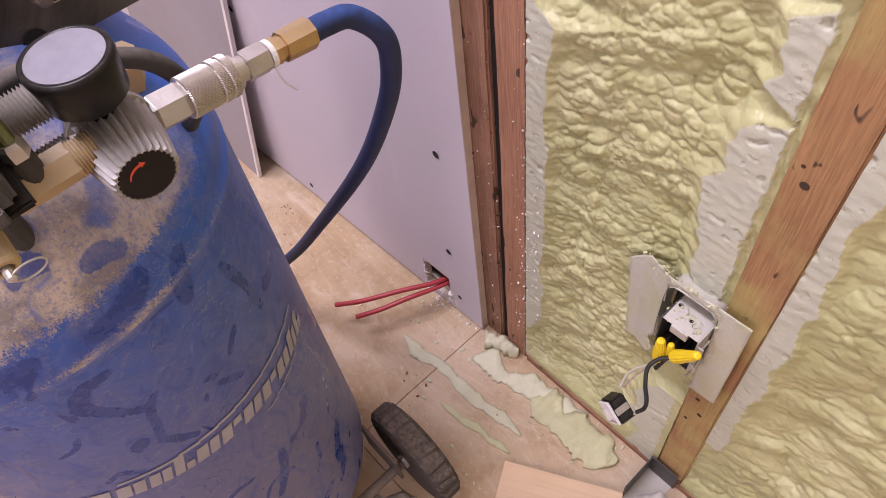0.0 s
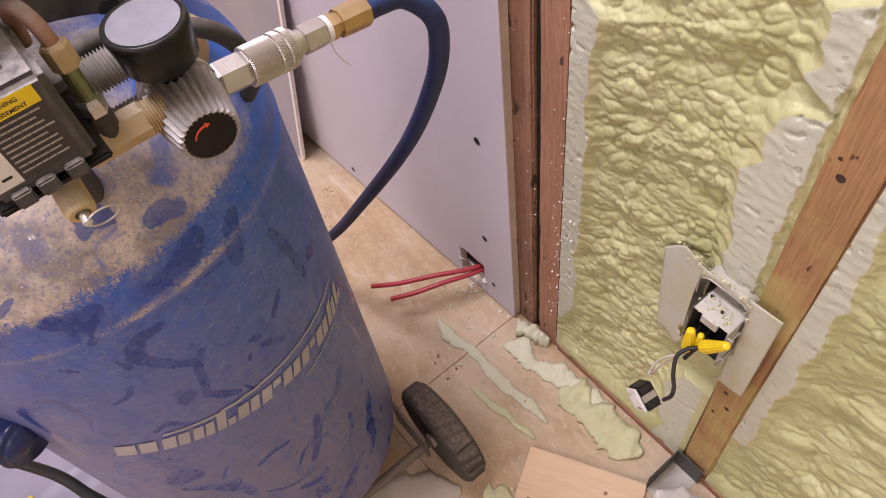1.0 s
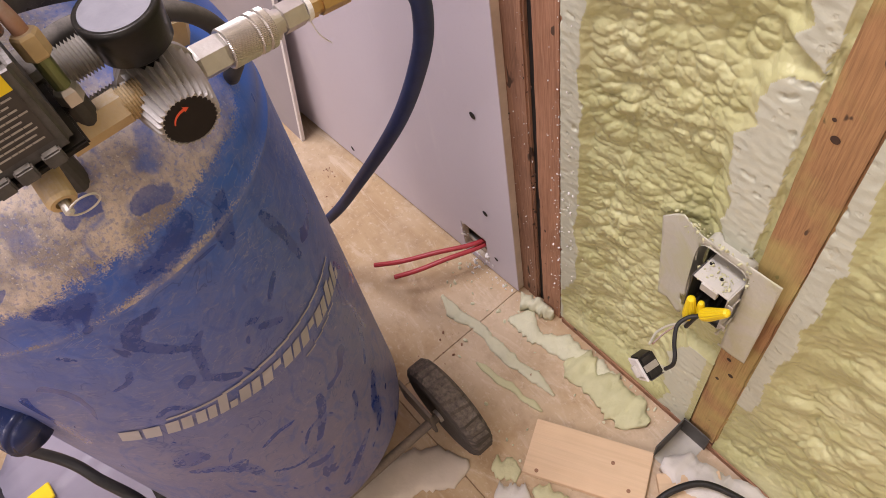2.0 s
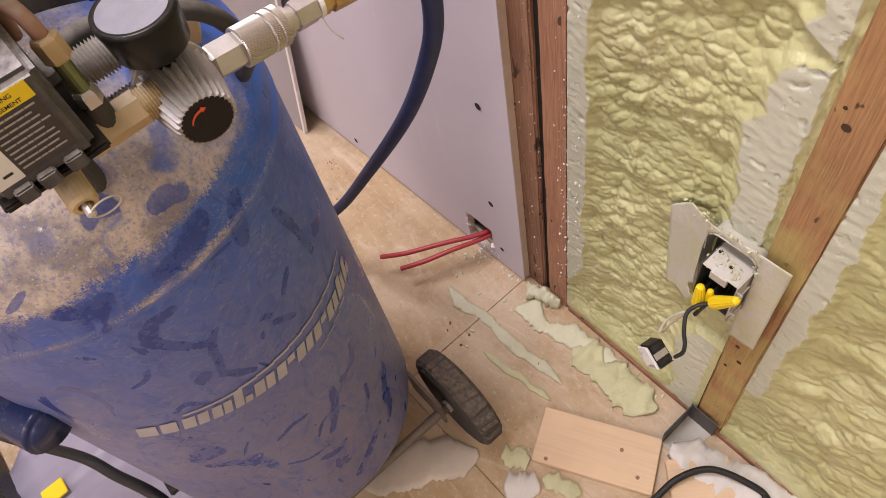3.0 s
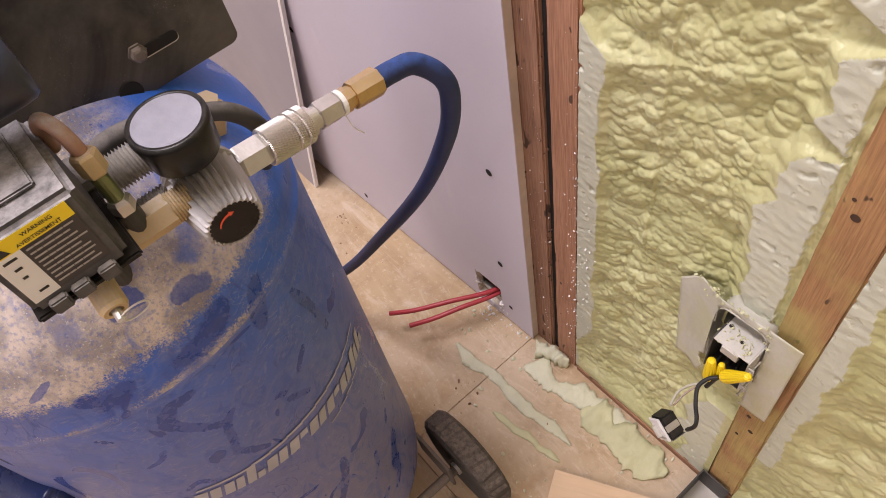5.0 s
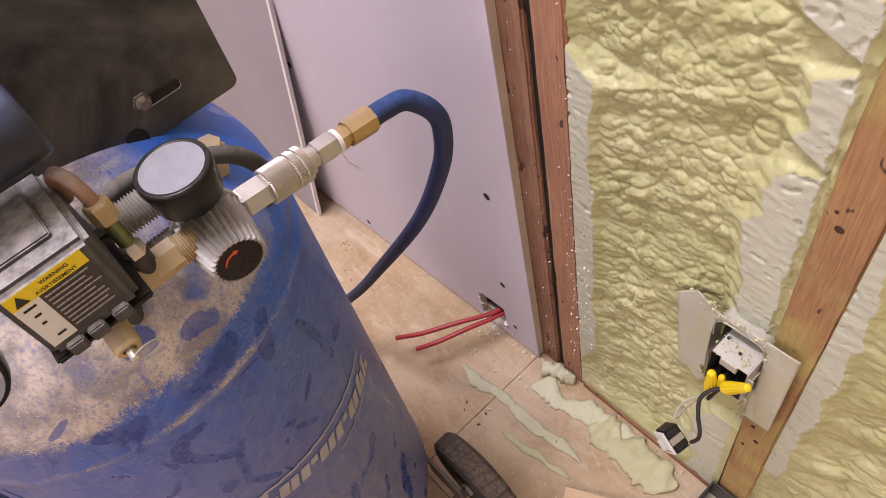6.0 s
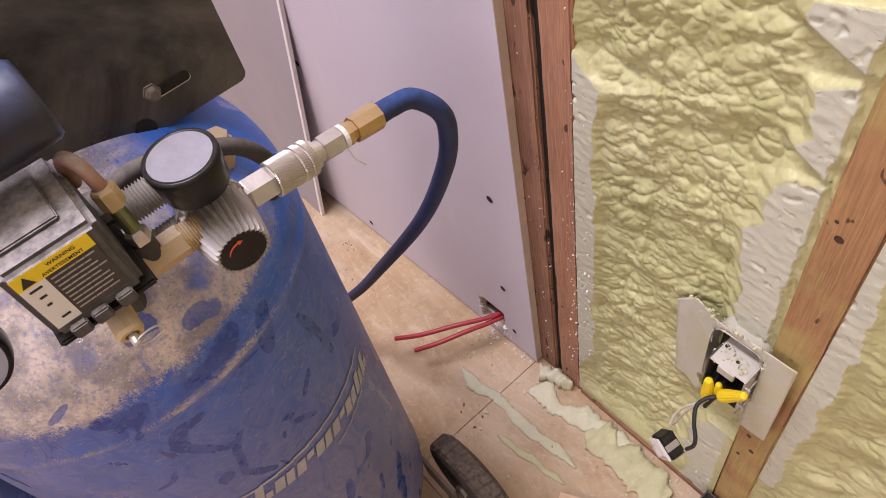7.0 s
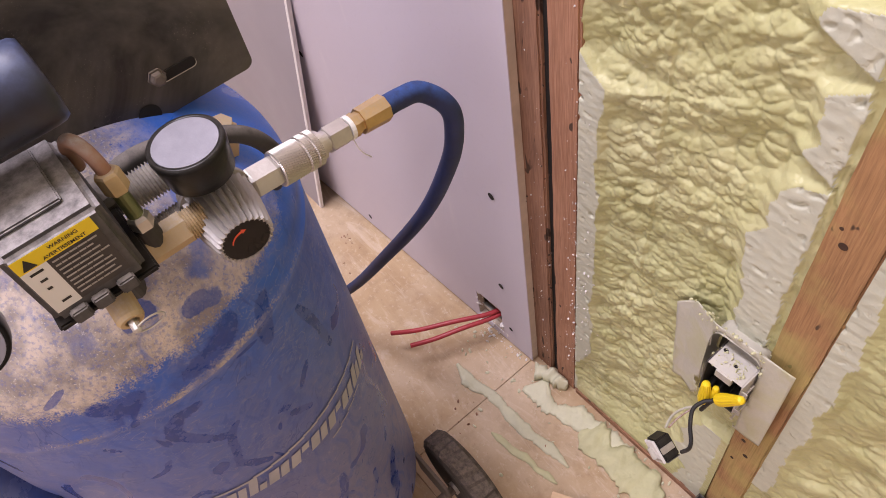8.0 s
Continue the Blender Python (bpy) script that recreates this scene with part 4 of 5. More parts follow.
part("cap", lathe((0.078, -0.335, 0.716), (0.3, 0.1, 1), [(0, 0.011), (0.012, 0.011), (0.015, 0.008)], 20), M_TUBE, comp)
part("plug", lathe((0.026, -0.260, 0.664), (0.2, 0.2, 1), [(0, 0.010), (0.018, 0.010), (0.018, 0.0075), (0.024, 0.0075)], 6), M_BRASS_DUST, comp, "brass plug in the tank")
# round black cover above the switch
part("motor_cover", lathe((0.0985, -0.475, 0.8000), (0, 1, 0), [(0, 0.0185), (0.1450, 0.0185), (0.1500, 0.0180), (0.1525, 0.0165), (0.1532, 0.010)], 48), M_COVER, comp, "glossy black rounded motor cover", True)

# quick coupler and hose end
CA = Vector((0.100, -0.272, 0.6955))
CD = Vector((-0.085, 0.98, -0.14)).normalized()


def along(d):
    return CA + CD * d


coupler = thing("hose_coupler", "nickel-plated quick coupler with knurled sleeve", "hose fitting")
part("hex_end", lathe(along(0), CD, [(0, 0.0084), (0.002, 0.0096), (0.016, 0.0096), (0.018, 0.0090)], 6, 0.3), M_STEEL, coupler)


def knurled():
    u, v, a = frame_of(CD)
    bm = bmesh.new()
    n = 110
    rings = []
    for i in range(41):
        d = 0.018 + i * 0.00068
        band = 0.0101 if i in (0, 24, 25, 32, 33, 40) else (0.0111 if i > 25 else 0.0108)
        rings.append([bm.verts.new(along(d) + (u * math.cos(k * math.tau / n) + v * math.sin(k * math.tau / n)) * (band - (0.0004 if (k + i) % 2 else 0))) for k in range(n)])
    for p, q in zip(rings, rings[1:]):
        for k in range(n):
            bm.faces.new((p[k], p[(k + 1) % n], q[(k + 1) % n], q[k]))
    bm.faces.new(rings[0])
    bm.faces.new(rings[-1])
    part("knurled_sleeve", bm, M_CHROME, coupler, "shiny knurled sleeve")


knurled()
part("neck", lathe(along(0.045), CD, [(0, 0.0088), (0.003, 0.0088), (0.003, 0.0066), (0.008, 0.0066)], 24), M_CHROME, coupler)
part("plug_hex", lathe(along(0.052), CD, [(0, 0.0066), (0.001, 0.0082), (0.014, 0.0082), (0.015, 0.007)], 6, 0.2), M_CHROME, coupler)
part("sealing_tape", lathe(along(0.0672), CD, [(0, 0.0074), (0.0028, 0.0076)], 20), M_WHITE, coupler, "white sealing tape")
part("tape_tail", pipe([along(0.068) + Vector((0.004, 0, -0.006)), along(0.069) + Vector((0.005, 0.001, -0.016)), along(0.073) + Vector((0.004, 0.003, -0.026))], 0.0004, 6), M_WHITE, coupler)

hose = thing("air_hose", "dark blue rubber air hose looping down to the floor", "hose")
part("brass_ferrule", lathe(along(0.070), CD, [(0, 0.0070), (0.004, 0.0075), (0.004, 0.0066), (0.007, 0.0066), (0.007, 0.0082), (0.026, 0.0088)], 8, 0.2), M_BRASS, hose, "brass hose ferrule")
h0 = along(0.094)
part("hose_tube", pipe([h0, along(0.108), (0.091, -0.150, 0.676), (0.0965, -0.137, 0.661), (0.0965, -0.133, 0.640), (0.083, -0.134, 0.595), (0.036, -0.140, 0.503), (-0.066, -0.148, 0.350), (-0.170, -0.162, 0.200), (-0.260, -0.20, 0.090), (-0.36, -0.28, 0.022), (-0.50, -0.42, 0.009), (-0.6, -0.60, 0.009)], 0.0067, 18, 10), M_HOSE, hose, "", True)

# ---- electrical bits on the wall ----
sbox = thing("outlet_box", "open galvanised outlet box set in the foam", "electrical box")
X0, X1, Z0, Z1 = 0.2555, 0.2925, 0.330, 0.381
YF, YB = -0.0200, 0.045
# Shade inside the box is put into its darker side, bottom and back.
for nm, b, mat in (("side_panel", (X0, X0 + 0.0014, YF, YB, Z0, Z1), M_GALV_SHADED), ("side_panel", (X1 - 0.0014, X1, YF, YB, Z0, Z1), M_GALV), ("bottom_panel", (X0 + 0.0014, X1 - 0.0014, YF, YB, Z0, Z0 + 0.0014), M_GALV_SHADED), ("top_panel", (X0 + 0.0014, X1 - 0.0014, YF + 0.0006, YB, Z1 - 0.0014, Z1 + 0.0002), M_GALV), ("back_panel", (X0 + 0.0014, X1 - 0.0014, YB - 0.0014, YB, Z0 + 0.0014, Z1 - 0.0014), M_DARK)):
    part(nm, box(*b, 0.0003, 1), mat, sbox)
part("screw_hole", lathe((0.276, -0.007, Z1 + 0.0001), (0, 0, 1), [(0, 0.0018), (0.0003, 0.0016)], 12), M_DARK, sbox)
part("screw_hole", lathe((0.2605, 0.000, Z1 + 0.0001), (0, 0, 1), [(0, 0.0022), (0.0003, 0.0020)], 12), M_DARK, sbox)
part("front_lip", box(0.266, 0.282, YF - 0.0012, YF + 0.003, Z1 - 0.010, Z1 - 0.0002, 0.0004, 1), M_GALV, sbox)
for z in (0.371, 0.337):
    part("clamp_screw", lathe((X1 + 0.003, YF - 0.008, z), (0, 1, 0), [(0, 0.0015), (0.0015, 0.0015), (0.0015, 0.0009), (0.022, 0.0009)], 8), M_STEEL, sbox)
    part("clamp_ear", box(X1, X1 + 0.0055, YF, YF + 0.0014, z - 0.004, z + 0.004, 0.0004, 1), M_GALV, sbox)

poly = thing("box_flange", "milky plastic vapour flange round the outlet box", "plastic flange")


def flange():
    """A thin sheet, bent back over the foam at one side, with a sleeve round the box."""
    bm = bmesh.new()
    nx, nz = 41, 45
    g, mid = {}, {}
    for i in range(nx + 1):
        for j in range(nz + 1):
            sl, q = i / nx, j / nz
            x = 0.199 + 0.121 * sl
            top = 0.381 + 0.024 * min(1.0, sl / 0.17) + 0.008 * max(0.0, sl - 0.17)
            foot = 0.258 + 0.012 * sl
            z = foot + (top - foot) * q
            y = 0.0110 - 0.0110 * min(1.0, max(0.0, (sl - 0.10) / 0.28)) + 0.0014 * noise.noise((x * 34, z * 26, 1))
            g[i, j] = bm.verts.new((x + 0.012 * (1 - q) * (1 - sl), y, z))
    for i in range(nx):
        for j in range(nz):
            f = [g[i, j], g[i + 1, j], g[i + 1, j + 1], g[i, j + 1]]
            c = sum((v.co for v in f), Vector()) / 4
            dx, dz = abs(c.x - 0.2690) / 0.0252, abs(c.z - 0.3530) / 0.0470
            covered = 0.242 + 0.006 * noise.noise((c.z * 60, 1, 4)) < c.x < 0.292 and c.z < 0.312 + 0.008 * noise.noise((c.x * 90, 2, 7))
            if dx ** 6 + dz ** 6 < 1 or covered:
                continue
            bm.faces.new(f)
    bmesh.ops.delete(bm, geom=[v for v in bm.verts if not v.link_faces], context="VERTS")
    bmesh.ops.solidify(bm, geom=list(bm.faces), thickness=0.0006)
    part("flange_sheet", bm, M_FLANGE, poly, "", True)
    bm = bmesh.new()
    rings = []
    for y in (-0.001, 0.012, 0.045):
        ring = []
        for k in range(48):
            t = k / 48 * math.tau
            c, s = math.cos(t), math.sin(t)
            e = (abs(c) ** 6 + abs(s) ** 6) ** (-1 / 6)
            ring.append(bm.verts.new((0.2690 + 0.0252 * c * e, y, 0.3530 + 0.0470 * s * e)))
        rings.append(ring)
    for p, q in zip(rings, rings[1:]):
        for k in range(48):
            bm.faces.new((p[k], p[(k + 1) % 48], q[(k + 1) % 48], q[k]))
    part("sleeve", bm, M_POLY, poly, "", True)


flange()


def wire_nut(place, axis, s=1.0, wide=0.85):
    ob = thing("wire_nut", "yellow ribbed plastic wire nut", "wire nut", group="wire nuts at the outlet box")
    prof = [(0, 0.0070), (0.003, 0.0074), (0.006, 0.0072), (0.022, 0.0050), (0.025, 0.0042), (0.026, 0.002)]
    bm = lathe(place, axis, [(d * s, r * wide) for d, r in prof], 36)
    o, a = Vector(place), Vector(axis).normalized()
    for i, v in enumerate(bm.verts):
        q = v.co - o
        rad = q - a * q.dot(a)
        if (i % 36) % 3 == 0 and q.dot(a) > 0.003 * s:
            v.co -= rad * 0.09
    part("shell", bm, M_YELLOW, ob)
    return ob


wire_nut((0.2670, -0.0260, 0.3300), (-0.0030, 0.0000, 0.0290), 1.12, 0.85)
wire_nut((0.2740, -0.0220, 0.3370), (-0.0020, 0.0000, 0.0190), 0.73, 0.62)
wire_nut((0.2800, -0.0260, 0.3490), (0.0190, -0.0040, 0.0340), 1.51, 0.85)
wires = thing("box_wires", "black and bare copper wires from the outlet box", "wires")
part("black_wire", pipe([(0.2810, -0.0260, 0.3510), (0.2760, -0.0280, 0.3440), (0.2700, -0.0340, 0.3410), (0.2680, -0.0450, 0.3380), (0.2760, -0.0580, 0.3350), (0.2850, -0.0680, 0.3350), (0.2870, -0.0720, 0.3270), (0.2820, -0.0720, 0.3100)], 0.0019, 10), M_CABLE, wires)
part("black_wire", pipe([(0.2790, -0.0260, 0.3490), (0.2740, -0.0280, 0.3390), (0.2690, -0.0300, 0.3170)], 0.0021, 10), M_CABLE, wires)
part("bare_wire", pipe([(0.2670, -0.0280, 0.3250), (0.2640, -0.0400, 0.3240), (0.2620, -0.0550, 0.3260), (0.2630, -0.0700, 0.3300)], 0.0009, 8), M_COPPER, wires)
part("white_wire", pipe([(0.2660, -0.0280, 0.3170), (0.2580, -0.0400, 0.3170), (0.2560, -0.0550, 0.3210), (0.2600, -0.0700, 0.3250)], 0.0012, 8), M_POLY, wires)
for x in (0.263, 0.271, 0.280):
    part("box_wire", pipe([(x + 0.002, -0.024, 0.338), (x, -0.004, 0.344), (x - 0.004, 0.030, 0.356)], 0.0016, 8), M_CABLE, wires)
device = thing("loose_switch", "loose black and white wall switch hanging on wires", "wall switch")
part("body", box(-0.012, 0.012, -0.006, 0.014, -0.015, 0.015, 0.002), M_BLACK, device)
part("face_plate", box(-0.0105, 0.0105, -0.009, -0.006, -0.0150, 0.0150, 0.0010), M_WHITE, device, "white plastic face")
part("dust_specks", rough_edges(box(-0.0115, 0.0118, -0.0050, 0.0135, 0.0150, 0.0156, 0.0002, 1), 0.0004, 90), M_TUBE, device)
part("toggle", box(-0.0022, 0.0022, -0.0145, -0.0085, -0.0075, 0.0075, 0.0008), M_GALV, device, "grey toggle lever")
part("face_ridge", box(-0.0098, 0.0098, -0.0102, -0.0088, 0.0085, 0.0105, 0.0005), M_STEEL, device)
part("mounting_strap", box(-0.0135, -0.0120, -0.006, 0.012, -0.004, 0.004, 0.0004), M_STEEL, device)
part("terminal_screw", lathe((0.013, 0.0, 0.008), (1, 0, 0), [(0, 0.003), (0.002, 0.003)], 10), M_BRASS, device)
part("terminal_screw", lathe((0.013, 0.0, -0.008), (1, 0, 0), [(0, 0.003), (0.002, 0.003)], 10), M_BRASS, device)
face = Vector((-0.14, -0.97, 0.02)).normalized()
tall = Vector((0.84, 0.07, -0.59))
tall = (tall - face * tall.dot(face)).normalized()
device.matrix_basis = Matrix.Translation((0.263, -0.076, 0.291)) @ Matrix.Scale(0.80, 4) @ Matrix((tall.cross(face) * 1.0, -face, tall)).transposed().to_4x4()

cbox = thing("cable_box", "small metal cable box in the drywall cut-out", "electrical box")
part("body", box(-0.116, -0.065, 0.02, 0.06, 0.019, 0.079), M_DARK, cbox)
for z in (0.03, 0.062):
    part("bracket", rough_edges(box(-0.114, -0.068, 0.004, 0.010, z, z + 0.008), 0.002, 60, z), M_STEEL, cbox)
red = thing("red_cable", "two stubs of red sheathed cable from the wall", "cable")
for pts in ([(-0.075, 0.02, 0.056), (-0.085, -0.015, 0.060), (-0.11, -0.06, 0.062), (-0.14, -0.105, 0.055), (-0.170, -0.135, 0.045)], [(-0.072, 0.02, 0.050), (-0.080, -0.015, 0.053), (-0.095, -0.055, 0.055), (-0.113, -0.095, 0.050), (-0.133, -0.126, 0.043)]):
    part("cable_stub", pipe(pts, 0.0036, 12), M_RED, red)

# ---- scraps on the floor ----


def scrap(name, label, category, start, end, width, thick, mat, seed, ragged=0.3, n=40, curl=0.0, group="", bumpy=0.0):
    """A torn strip that lies on the floor from start to end."""
    a, b = Vector(start), Vector(end)
    d = (b - a).normalized()
    s = Vector((-d.y, d.x, 0))
    bm = bmesh.new()
    rows = []
    m = 6
    for i in range(n + 1):
        t = i / n
        taper = min(1.0, 0.3 + 6 * t, 0.2 + 5 * (1 - t))
        wl = width * 0.5 * taper * (1 + ragged * 1.5 * noise.noise((t * 4.3, seed, 0)) + ragged * 0.6 * noise.noise((t * 13, seed, 2)) + ragged * 0.5 * noise.noise((t * 41, seed, 3)) + ragged * 0.35 * noise.noise((t * 97, seed, 4)))
        wr = width * 0.5 * taper * (1 + ragged * 1.5 * noise.noise((t * 4.9, seed, 5)) + ragged * 0.6 * noise.noise((t * 15, seed, 7)) + ragged * 0.5 * noise.noise((t * 37, seed, 8)) + ragged * 0.35 * noise.noise((t * 91, seed, 6)))
        c = a.lerp(b, t) + s * width * 0.5 * ragged * noise.noise((t * 4, seed, 9))
        row = []
        for j in range(m + 1):
            q = j / m
            p = c + s * (-wl + (wl + wr) * q)
            p.z = a.z + thick * (0.55 + 0.45 * math.sin(q * math.pi)) * (1 + 0.5 * noise.noise((p.x * 60, p.y * 60, seed))) + curl * max(0.0, 0.2 - t) ** 2 * 25
            p.z += bumpy * max(0.0, 0.4 + noise.noise((p.x * 90, p.y * 90, seed)))
            row.append(bm.verts.new(p))
        rows.append(row)
    for p, q in zip(rows, rows[1:]):
        for j in range(m):
            bm.faces.new((p[j], q[j], q[j + 1], p[j + 1]))
    ret = bmesh.ops.extrude_face_region(bm, geom=list(bm.faces))
    for v in ret["geom"]:
        if isinstance(v, bmesh.types.BMVert):
            v.co.z = max(a.z + 0.0002, v.co.z - thick * 1.2)
    ob = part(name, bm, mat, None, "", True)
    return tagged(ob, label, category, group)


FS = "foam offcuts on the floor"
scrap("foam_offcut", "long pale green foam offcut on plywood floor", "foam scrap", (-0.075, -0.088, 0), (0.145, -0.077, 0), 0.0165, 0.004, M_SCRAP, 1.0, 0.5, 120, 0.012, FS)
scrap("foam_offcut", "thin dull green foam sliver on floor", "foam scrap", (0.036, -0.120, 0), (0.150, -0.104, 0), 0.010, 0.003, M_SCRAP_GREEN, 2.0, 0.5, 40, 0, FS)
scrap("foam_offcut", "pale foam strip with dark specks beside sill", "foam scrap", (0.018, -0.040, 0), (0.188, 0.002, 0), 0.030, 0.006, M_SCRAP, 3.0, 0.55, 60, 0, FS)
scrap("foam_offcut", "lumpy yellow-green foam offcut on floor", "foam scrap", (0.122, -0.034, 0), (0.256, -0.020, 0), 0.050, 0.006, M_SCRAP_GREEN, 4.3, 0.48, 32, 0, FS, 0.006)
scrap("foam_offcut", "torn pale foam tuft at foot of stud", "foam scrap", (0.010, -0.006, 0), (0.062, 0.006, 0), 0.020, 0.016, M_SCRAP, 5.0, 0.6, 24, 0, FS, 0.012)
scrap("foam_offcut", "small crumpled pale green foam piece on floor", "foam scrap", (0.158, -0.203, 0), (0.188, -0.180, 0), 0.026, 0.004, M_SCRAP_GREEN, 6.0, 0.5, 20, 0, FS)
scrap("plaster_scrap", "torn dusty plaster scrap beside the wheel", "plaster scrap", (0.05, -0.36, 0), (0.135, -0.222, 0), 0.055, 0.004, M_PAPER, 7.0, 0.25, 40)
scrap("plaster_scrap", "white crumbled foam chunk on floor", "foam scrap", (0.190, -0.228, 0), (0.222, -0.196, 0), 0.036, 0.008, M_PLASTER, 8.0, 0.3, 24)
scrap("plaster_scrap", "white plaster-like foam scrap under black cable", "foam scrap", (0.300, -0.045, 0.0), (0.46, 0.005, 0.0), 0.050, 0.014, M_PLASTER, 9.0, 0.3, 40, 0, "", 0.006)
scrap("foam_offcut", "pale yellow foam piece below the board", "foam scrap", (0.215, -0.185, 0), (0.262, -0.165, 0), 0.022, 0.006, M_SCRAP_GREEN, 11.0, 0.5, 20, 0, FS)


def board(name, place, sx, sy, thick, turn, label, knots=()):
    ob = thing(name, label, "board")
    part("panel", rough_edges(box(-sx / 2, sx / 2, -sy / 2, sy / 2, 0, thick, 0.0008), 0.0004, 40), M_PLY, ob)
    for kx, ky in knots:
        part("knot", lathe((kx, ky, thick), (0, 0, 1), [(-0.001, 0.0026), (0.0003, 0.0026), (0.0004, 0.001)], 12), M_STUD_OLD, ob)
    ob.matrix_basis = pose(*place, 0, 0, turn)
    return ob


board("plywood_offcut", (0.2385, -0.112, 0.0005), 0.150, 0.072, 0.012, 29.5, "pale bare plywood offcut with small knots", ((0.030, 0.008), (-0.058, -0.030), (0.055, -0.020)))
board("plywood_offcut", (0.352, -0.052, 0.0005), 0.075, 0.060, 0.012, 50, "small pale plywood offcut beneath black cable", ((0.012, 0.006),))

bracket = thing("metal_track", "bent galvanised steel track end beside stud", "metal bracket")
part("web", box(0.286, 0.322, -0.045, 0.008, 0.0, 0.0015), M_GALV, bracket)
# Both flanges use the darkened steel for the shade within the bend.
part("side_flange", box(0.286, 0.2875, -0.045, 0.008, 0.0, 0.040), M_GALV_SHADED, bracket)
part("end_flange", box(0.286, 0.324, 0.0065, 0.008, 0.0, 0.040), M_GALV_SHADED, bracket)

cord = thing("black_cord", "black power cord looped on the floor", "power cord")
part("cord", pipe([(0.325, -0.14, 0.006), (0.327, -0.108, 0.016), (0.331, -0.071, 0.024), (0.350, -0.036, 0.026), (0.388, -0.018, 0.024), (0.418, -0.016, 0.018), (0.46, -0.05, 0.008), (0.50, -0.12, 0.006)], 0.0042, 12), M_CABLE, cord, "", True)
part("cord_grip", pipe([(0.410, -0.0160, 0.0195), (0.425, -0.0185, 0.0165), (0.436, -0.026, 0.0135)], 0.0062, 12), M_CABLE, cord)

mcord = thing("motor_cord", "black power cord hanging beside the tank", "power cord")
part("cord", pipe([(-0.25, -0.66, 0.30), (-0.145, -0.603, 0.275), (-0.062, -0.548, 0.275), (-0.02, -0.529, 0.27), (0.033, -0.505, 0.275), (0.075, -0.50, 0.24), (0.11, -0.52, 0.1), (0.12, -0.56, 0.006), (0.05, -0.68, 0.006)], 0.0055, 12), M_CABLE, mcord, "", True)
sheeting = scrap("plastic_sheeting", "crumpled bluish-white plastic sheeting on floor", "plastic sheeting", (-0.34, -0.66, 0), (0.0, -0.60, 0), 0.22, 0.004, M_SHEETING, 13.0, 0.2, 40, 0, "", 0.010)
case = part("tool_case", box(-0.62, -0.18, -1.00, -0.728, 0.0, 0.05, 0.006, 3), M_BLACK)
tagged(case, "black plastic tool case on the floor", "tool case")
tag = part("yellow_tag", box(-0.238, -0.212, -0.700, -0.668, 0.013, 0.017, 0.001), M_YELLOW)
tagged(tag, "yellow plastic tag on the sheeting", "tag")
strap = part("rubber_foot", box(-0.150, -0.105, -0.562, -0.548, 0.0, 0.012, 0.002), M_BLACK)
strap.parent = comp

# knots, dirt and crumbs
for ob_x, ob_z, r in ((0.304, 0.560, 0.0034), (0.2985, 0.574, 0.0016), (0.303, 0.232, 0.0026), (0.311, 0.205, 0.003), (0.300, 0.180, 0.0022)):
    k = lathe((ob_x, FLUSH - 0.0004, ob_z), (0, 1, 0), [(0, r), (0.0006, r * 0.7)], 14)
    tagged(part("wood_knot", k, M_KNOT), "small dark knot hole in the pine stud", "knot", kind="structure")


def crumbs(name, label, count, spots, size, mat, seed):
    """Loose crumbs: spots holds (x, y, z, spread in x, y and z)."""
    rnd = random.Random(seed)
    bm = bmesh.new()
    for _ in range(count):
        x, y, z, sx, sy, sz = rnd.choice(spots)
        c = Vector((rnd.gauss(x, sx), rnd.gauss(y, sy) if sy else y, rnd.gauss(z, sz) if sz else z))
        r = size * (0.3 + rnd.random() ** 3 * 1.4)
        ret = bmesh.ops.create_icosphere(bm, subdivisions=1, radius=r)
        turn = Euler((rnd.random() * 6, rnd.random() * 6, rnd.random() * 6)).to_matrix()
        for v in ret["verts"]:
            q = v.co.copy()
            q.x *= 1.5
            q.z *= 0.6
            v.co = c + turn @ q + Vector((0, 0, r * 0.5 if not sz else 0))
    ob = part(name, bm, mat)
    return tagged(ob, label, "crumbs", kind="stuff")


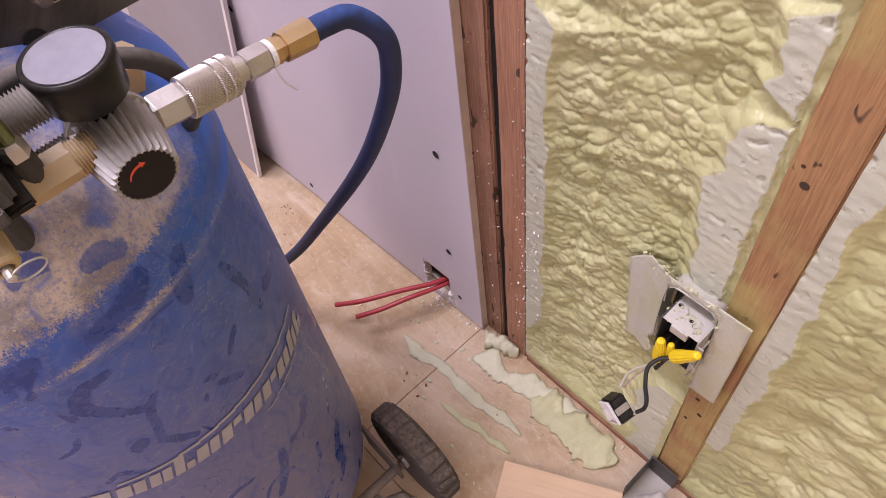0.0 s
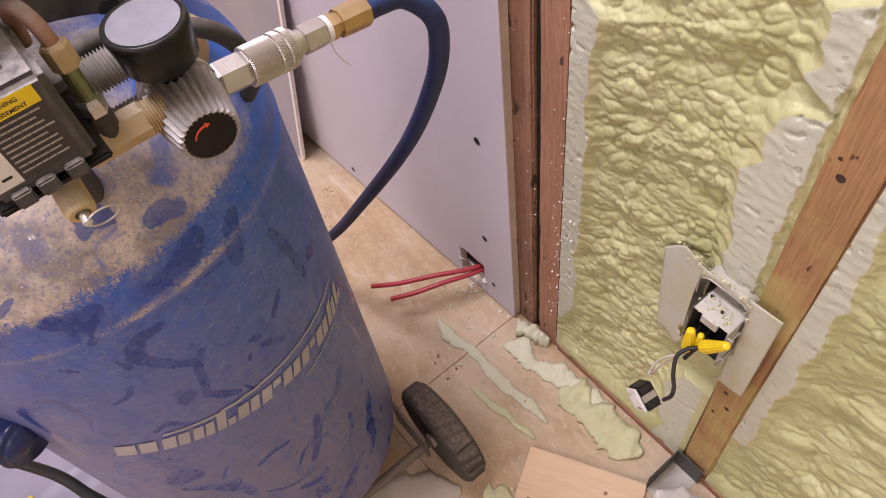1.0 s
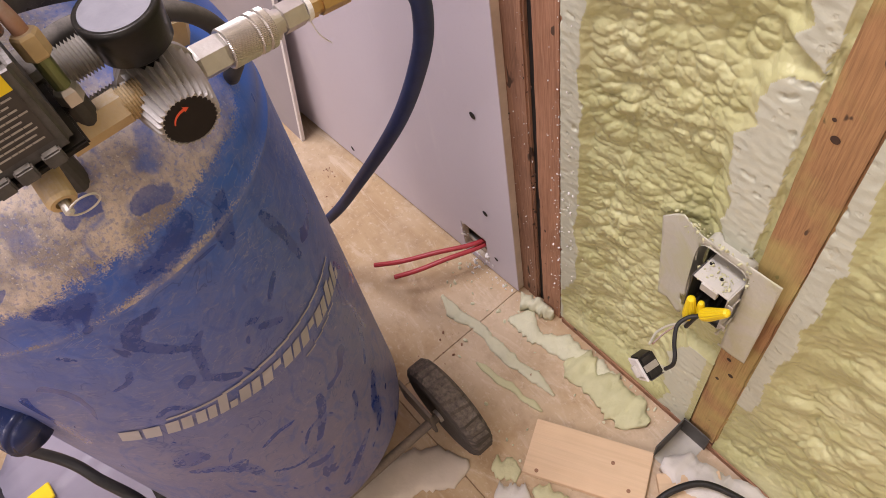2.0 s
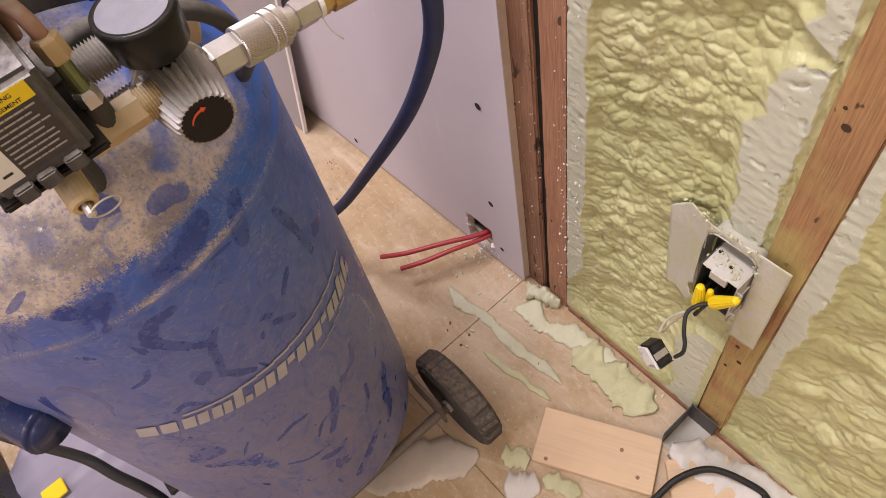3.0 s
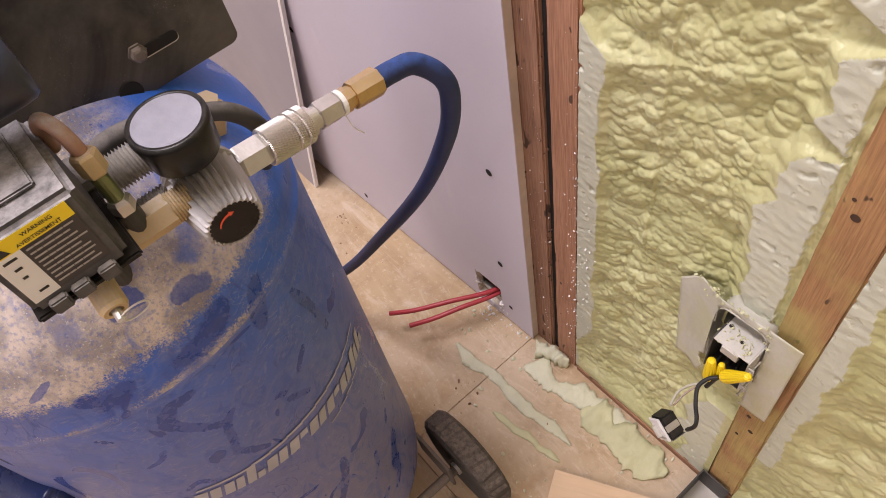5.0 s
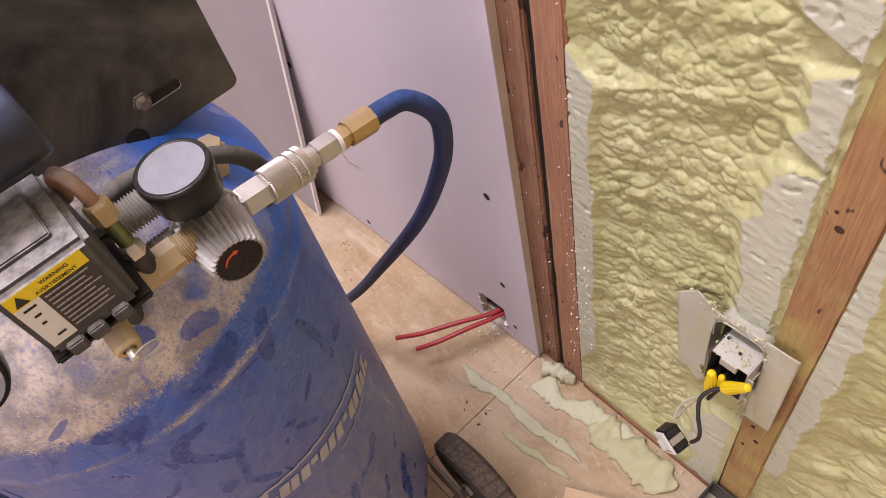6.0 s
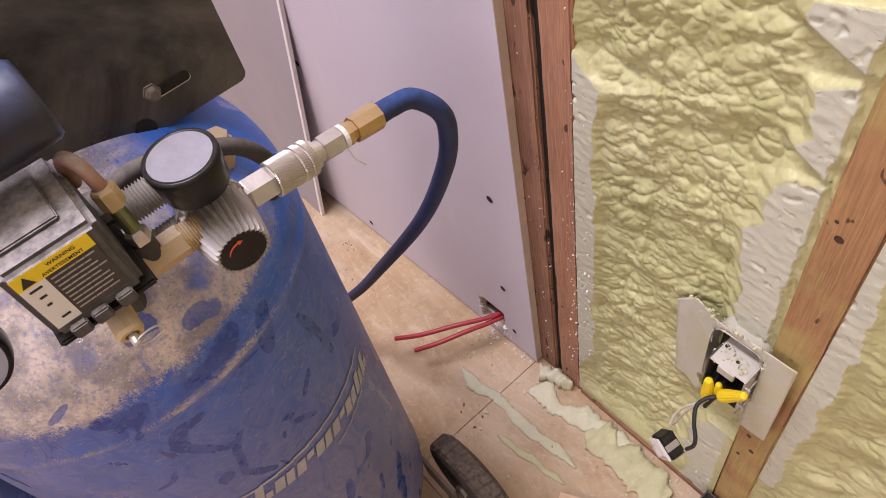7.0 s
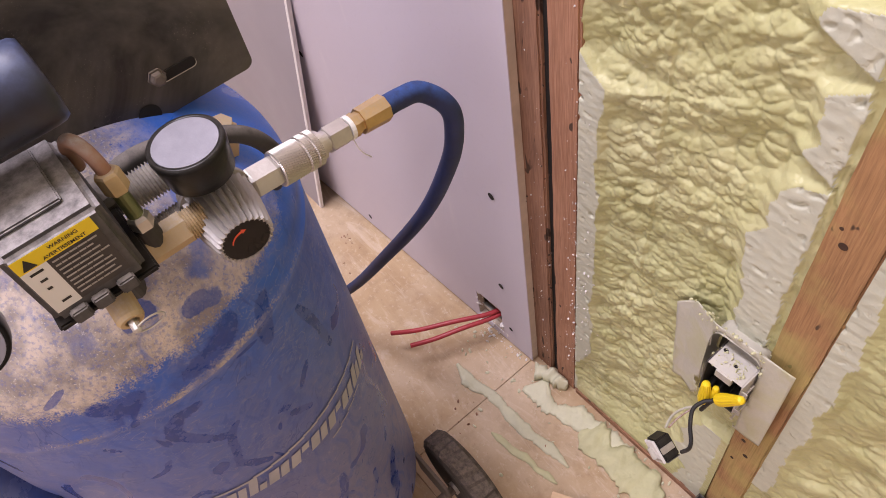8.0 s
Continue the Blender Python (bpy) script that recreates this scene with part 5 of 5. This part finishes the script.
crumbs("foam_crumbs", "pale foam crumbs scattered over the plywood floor", 170, [(0.10, -0.03, 0, 0.07, 0.02, 0), (0.22, -0.01, 0, 0.06, 0.012, 0), (0.0, -0.06, 0, 0.08, 0.05, 0), (-0.09, -0.03, 0, 0.03, 0.02, 0), (0.16, -0.15, 0, 0.06, 0.05, 0)], 0.0019, M_SCRAP, 4)
crumbs("stud_crumbs", "white foam crumbs stuck to the stud edges", 320, [(0.068, FLUSH - 0.0006, 0.30, 0.002, 0, 0.17), (0.062, FLUSH - 0.0006, 0.25, 0.006, 0, 0.15), (0.010, FLUSH - 0.0006, 0.28, 0.010, 0, 0.2), (0.085, FLUSH - 0.001, 0.25, 0.006, 0, 0.1)], 0.0008, M_GYPS, 5)
crumbs("plaster_crumbs", "white plaster crumbs under the cable cut-out", 60, [(-0.085, -0.012, 0, 0.02, 0.008, 0), (-0.04, -0.008, 0, 0.03, 0.006, 0)], 0.0018, M_GYPS, 6)
crumbs("dark_debris", "small dark bits of debris on the floor", 60, [(-0.01, -0.14, 0, 0.012, 0.03, 0), (-0.41, -0.066, 0, 0.008, 0.004, 0), (0.0, -0.16, 0, 0.08, 0.05, 0), (-0.36, -0.09, 0, 0.08, 0.03, 0)], 0.0016, M_STUD_OLD, 7)
crumbs("box_crumbs", "yellow-green foam crumbs on the outlet box", 90, [(0.266, -0.006, 0.382, 0.005, 0.005, 0.0006), (0.281, -0.010, 0.382, 0.005, 0.004, 0.0006)], 0.0009, M_SCRAP_GREEN, 8)
crumbs("overspray_lumps", "pale foam overspray lumps along the flange edge", 80, [(0.236, 0.000, 0.411, 0.010, 0.002, 0.004), (0.268, -0.001, 0.412, 0.014, 0.001, 0.003), (0.292, -0.001, 0.402, 0.003, 0.001, 0.012)], 0.0011, M_SCRAP_GREEN, 9)
crumbs("cutout_debris", "torn paper and metal bits in the cable cut-out", 46, [(-0.116, -0.002, 0.050, 0.002, 0.002, 0.018), (-0.066, -0.002, 0.032, 0.004, 0.003, 0.012), (-0.085, -0.003, 0.018, 0.014, 0.003, 0.003)], 0.0021, M_GYPS, 10)
crumbs("edge_debris", "dark crumbs along the torn drywall edge", 150, [(-0.0085, FLUSH - 0.001, 0.20, 0.0022, 0, 0.14), (-0.0085, FLUSH - 0.001, 0.50, 0.0022, 0, 0.16), (0.026, FLUSH - 0.0004, 0.30, 0.0025, 0, 0.2)], 0.0012, M_KNOT, 11)
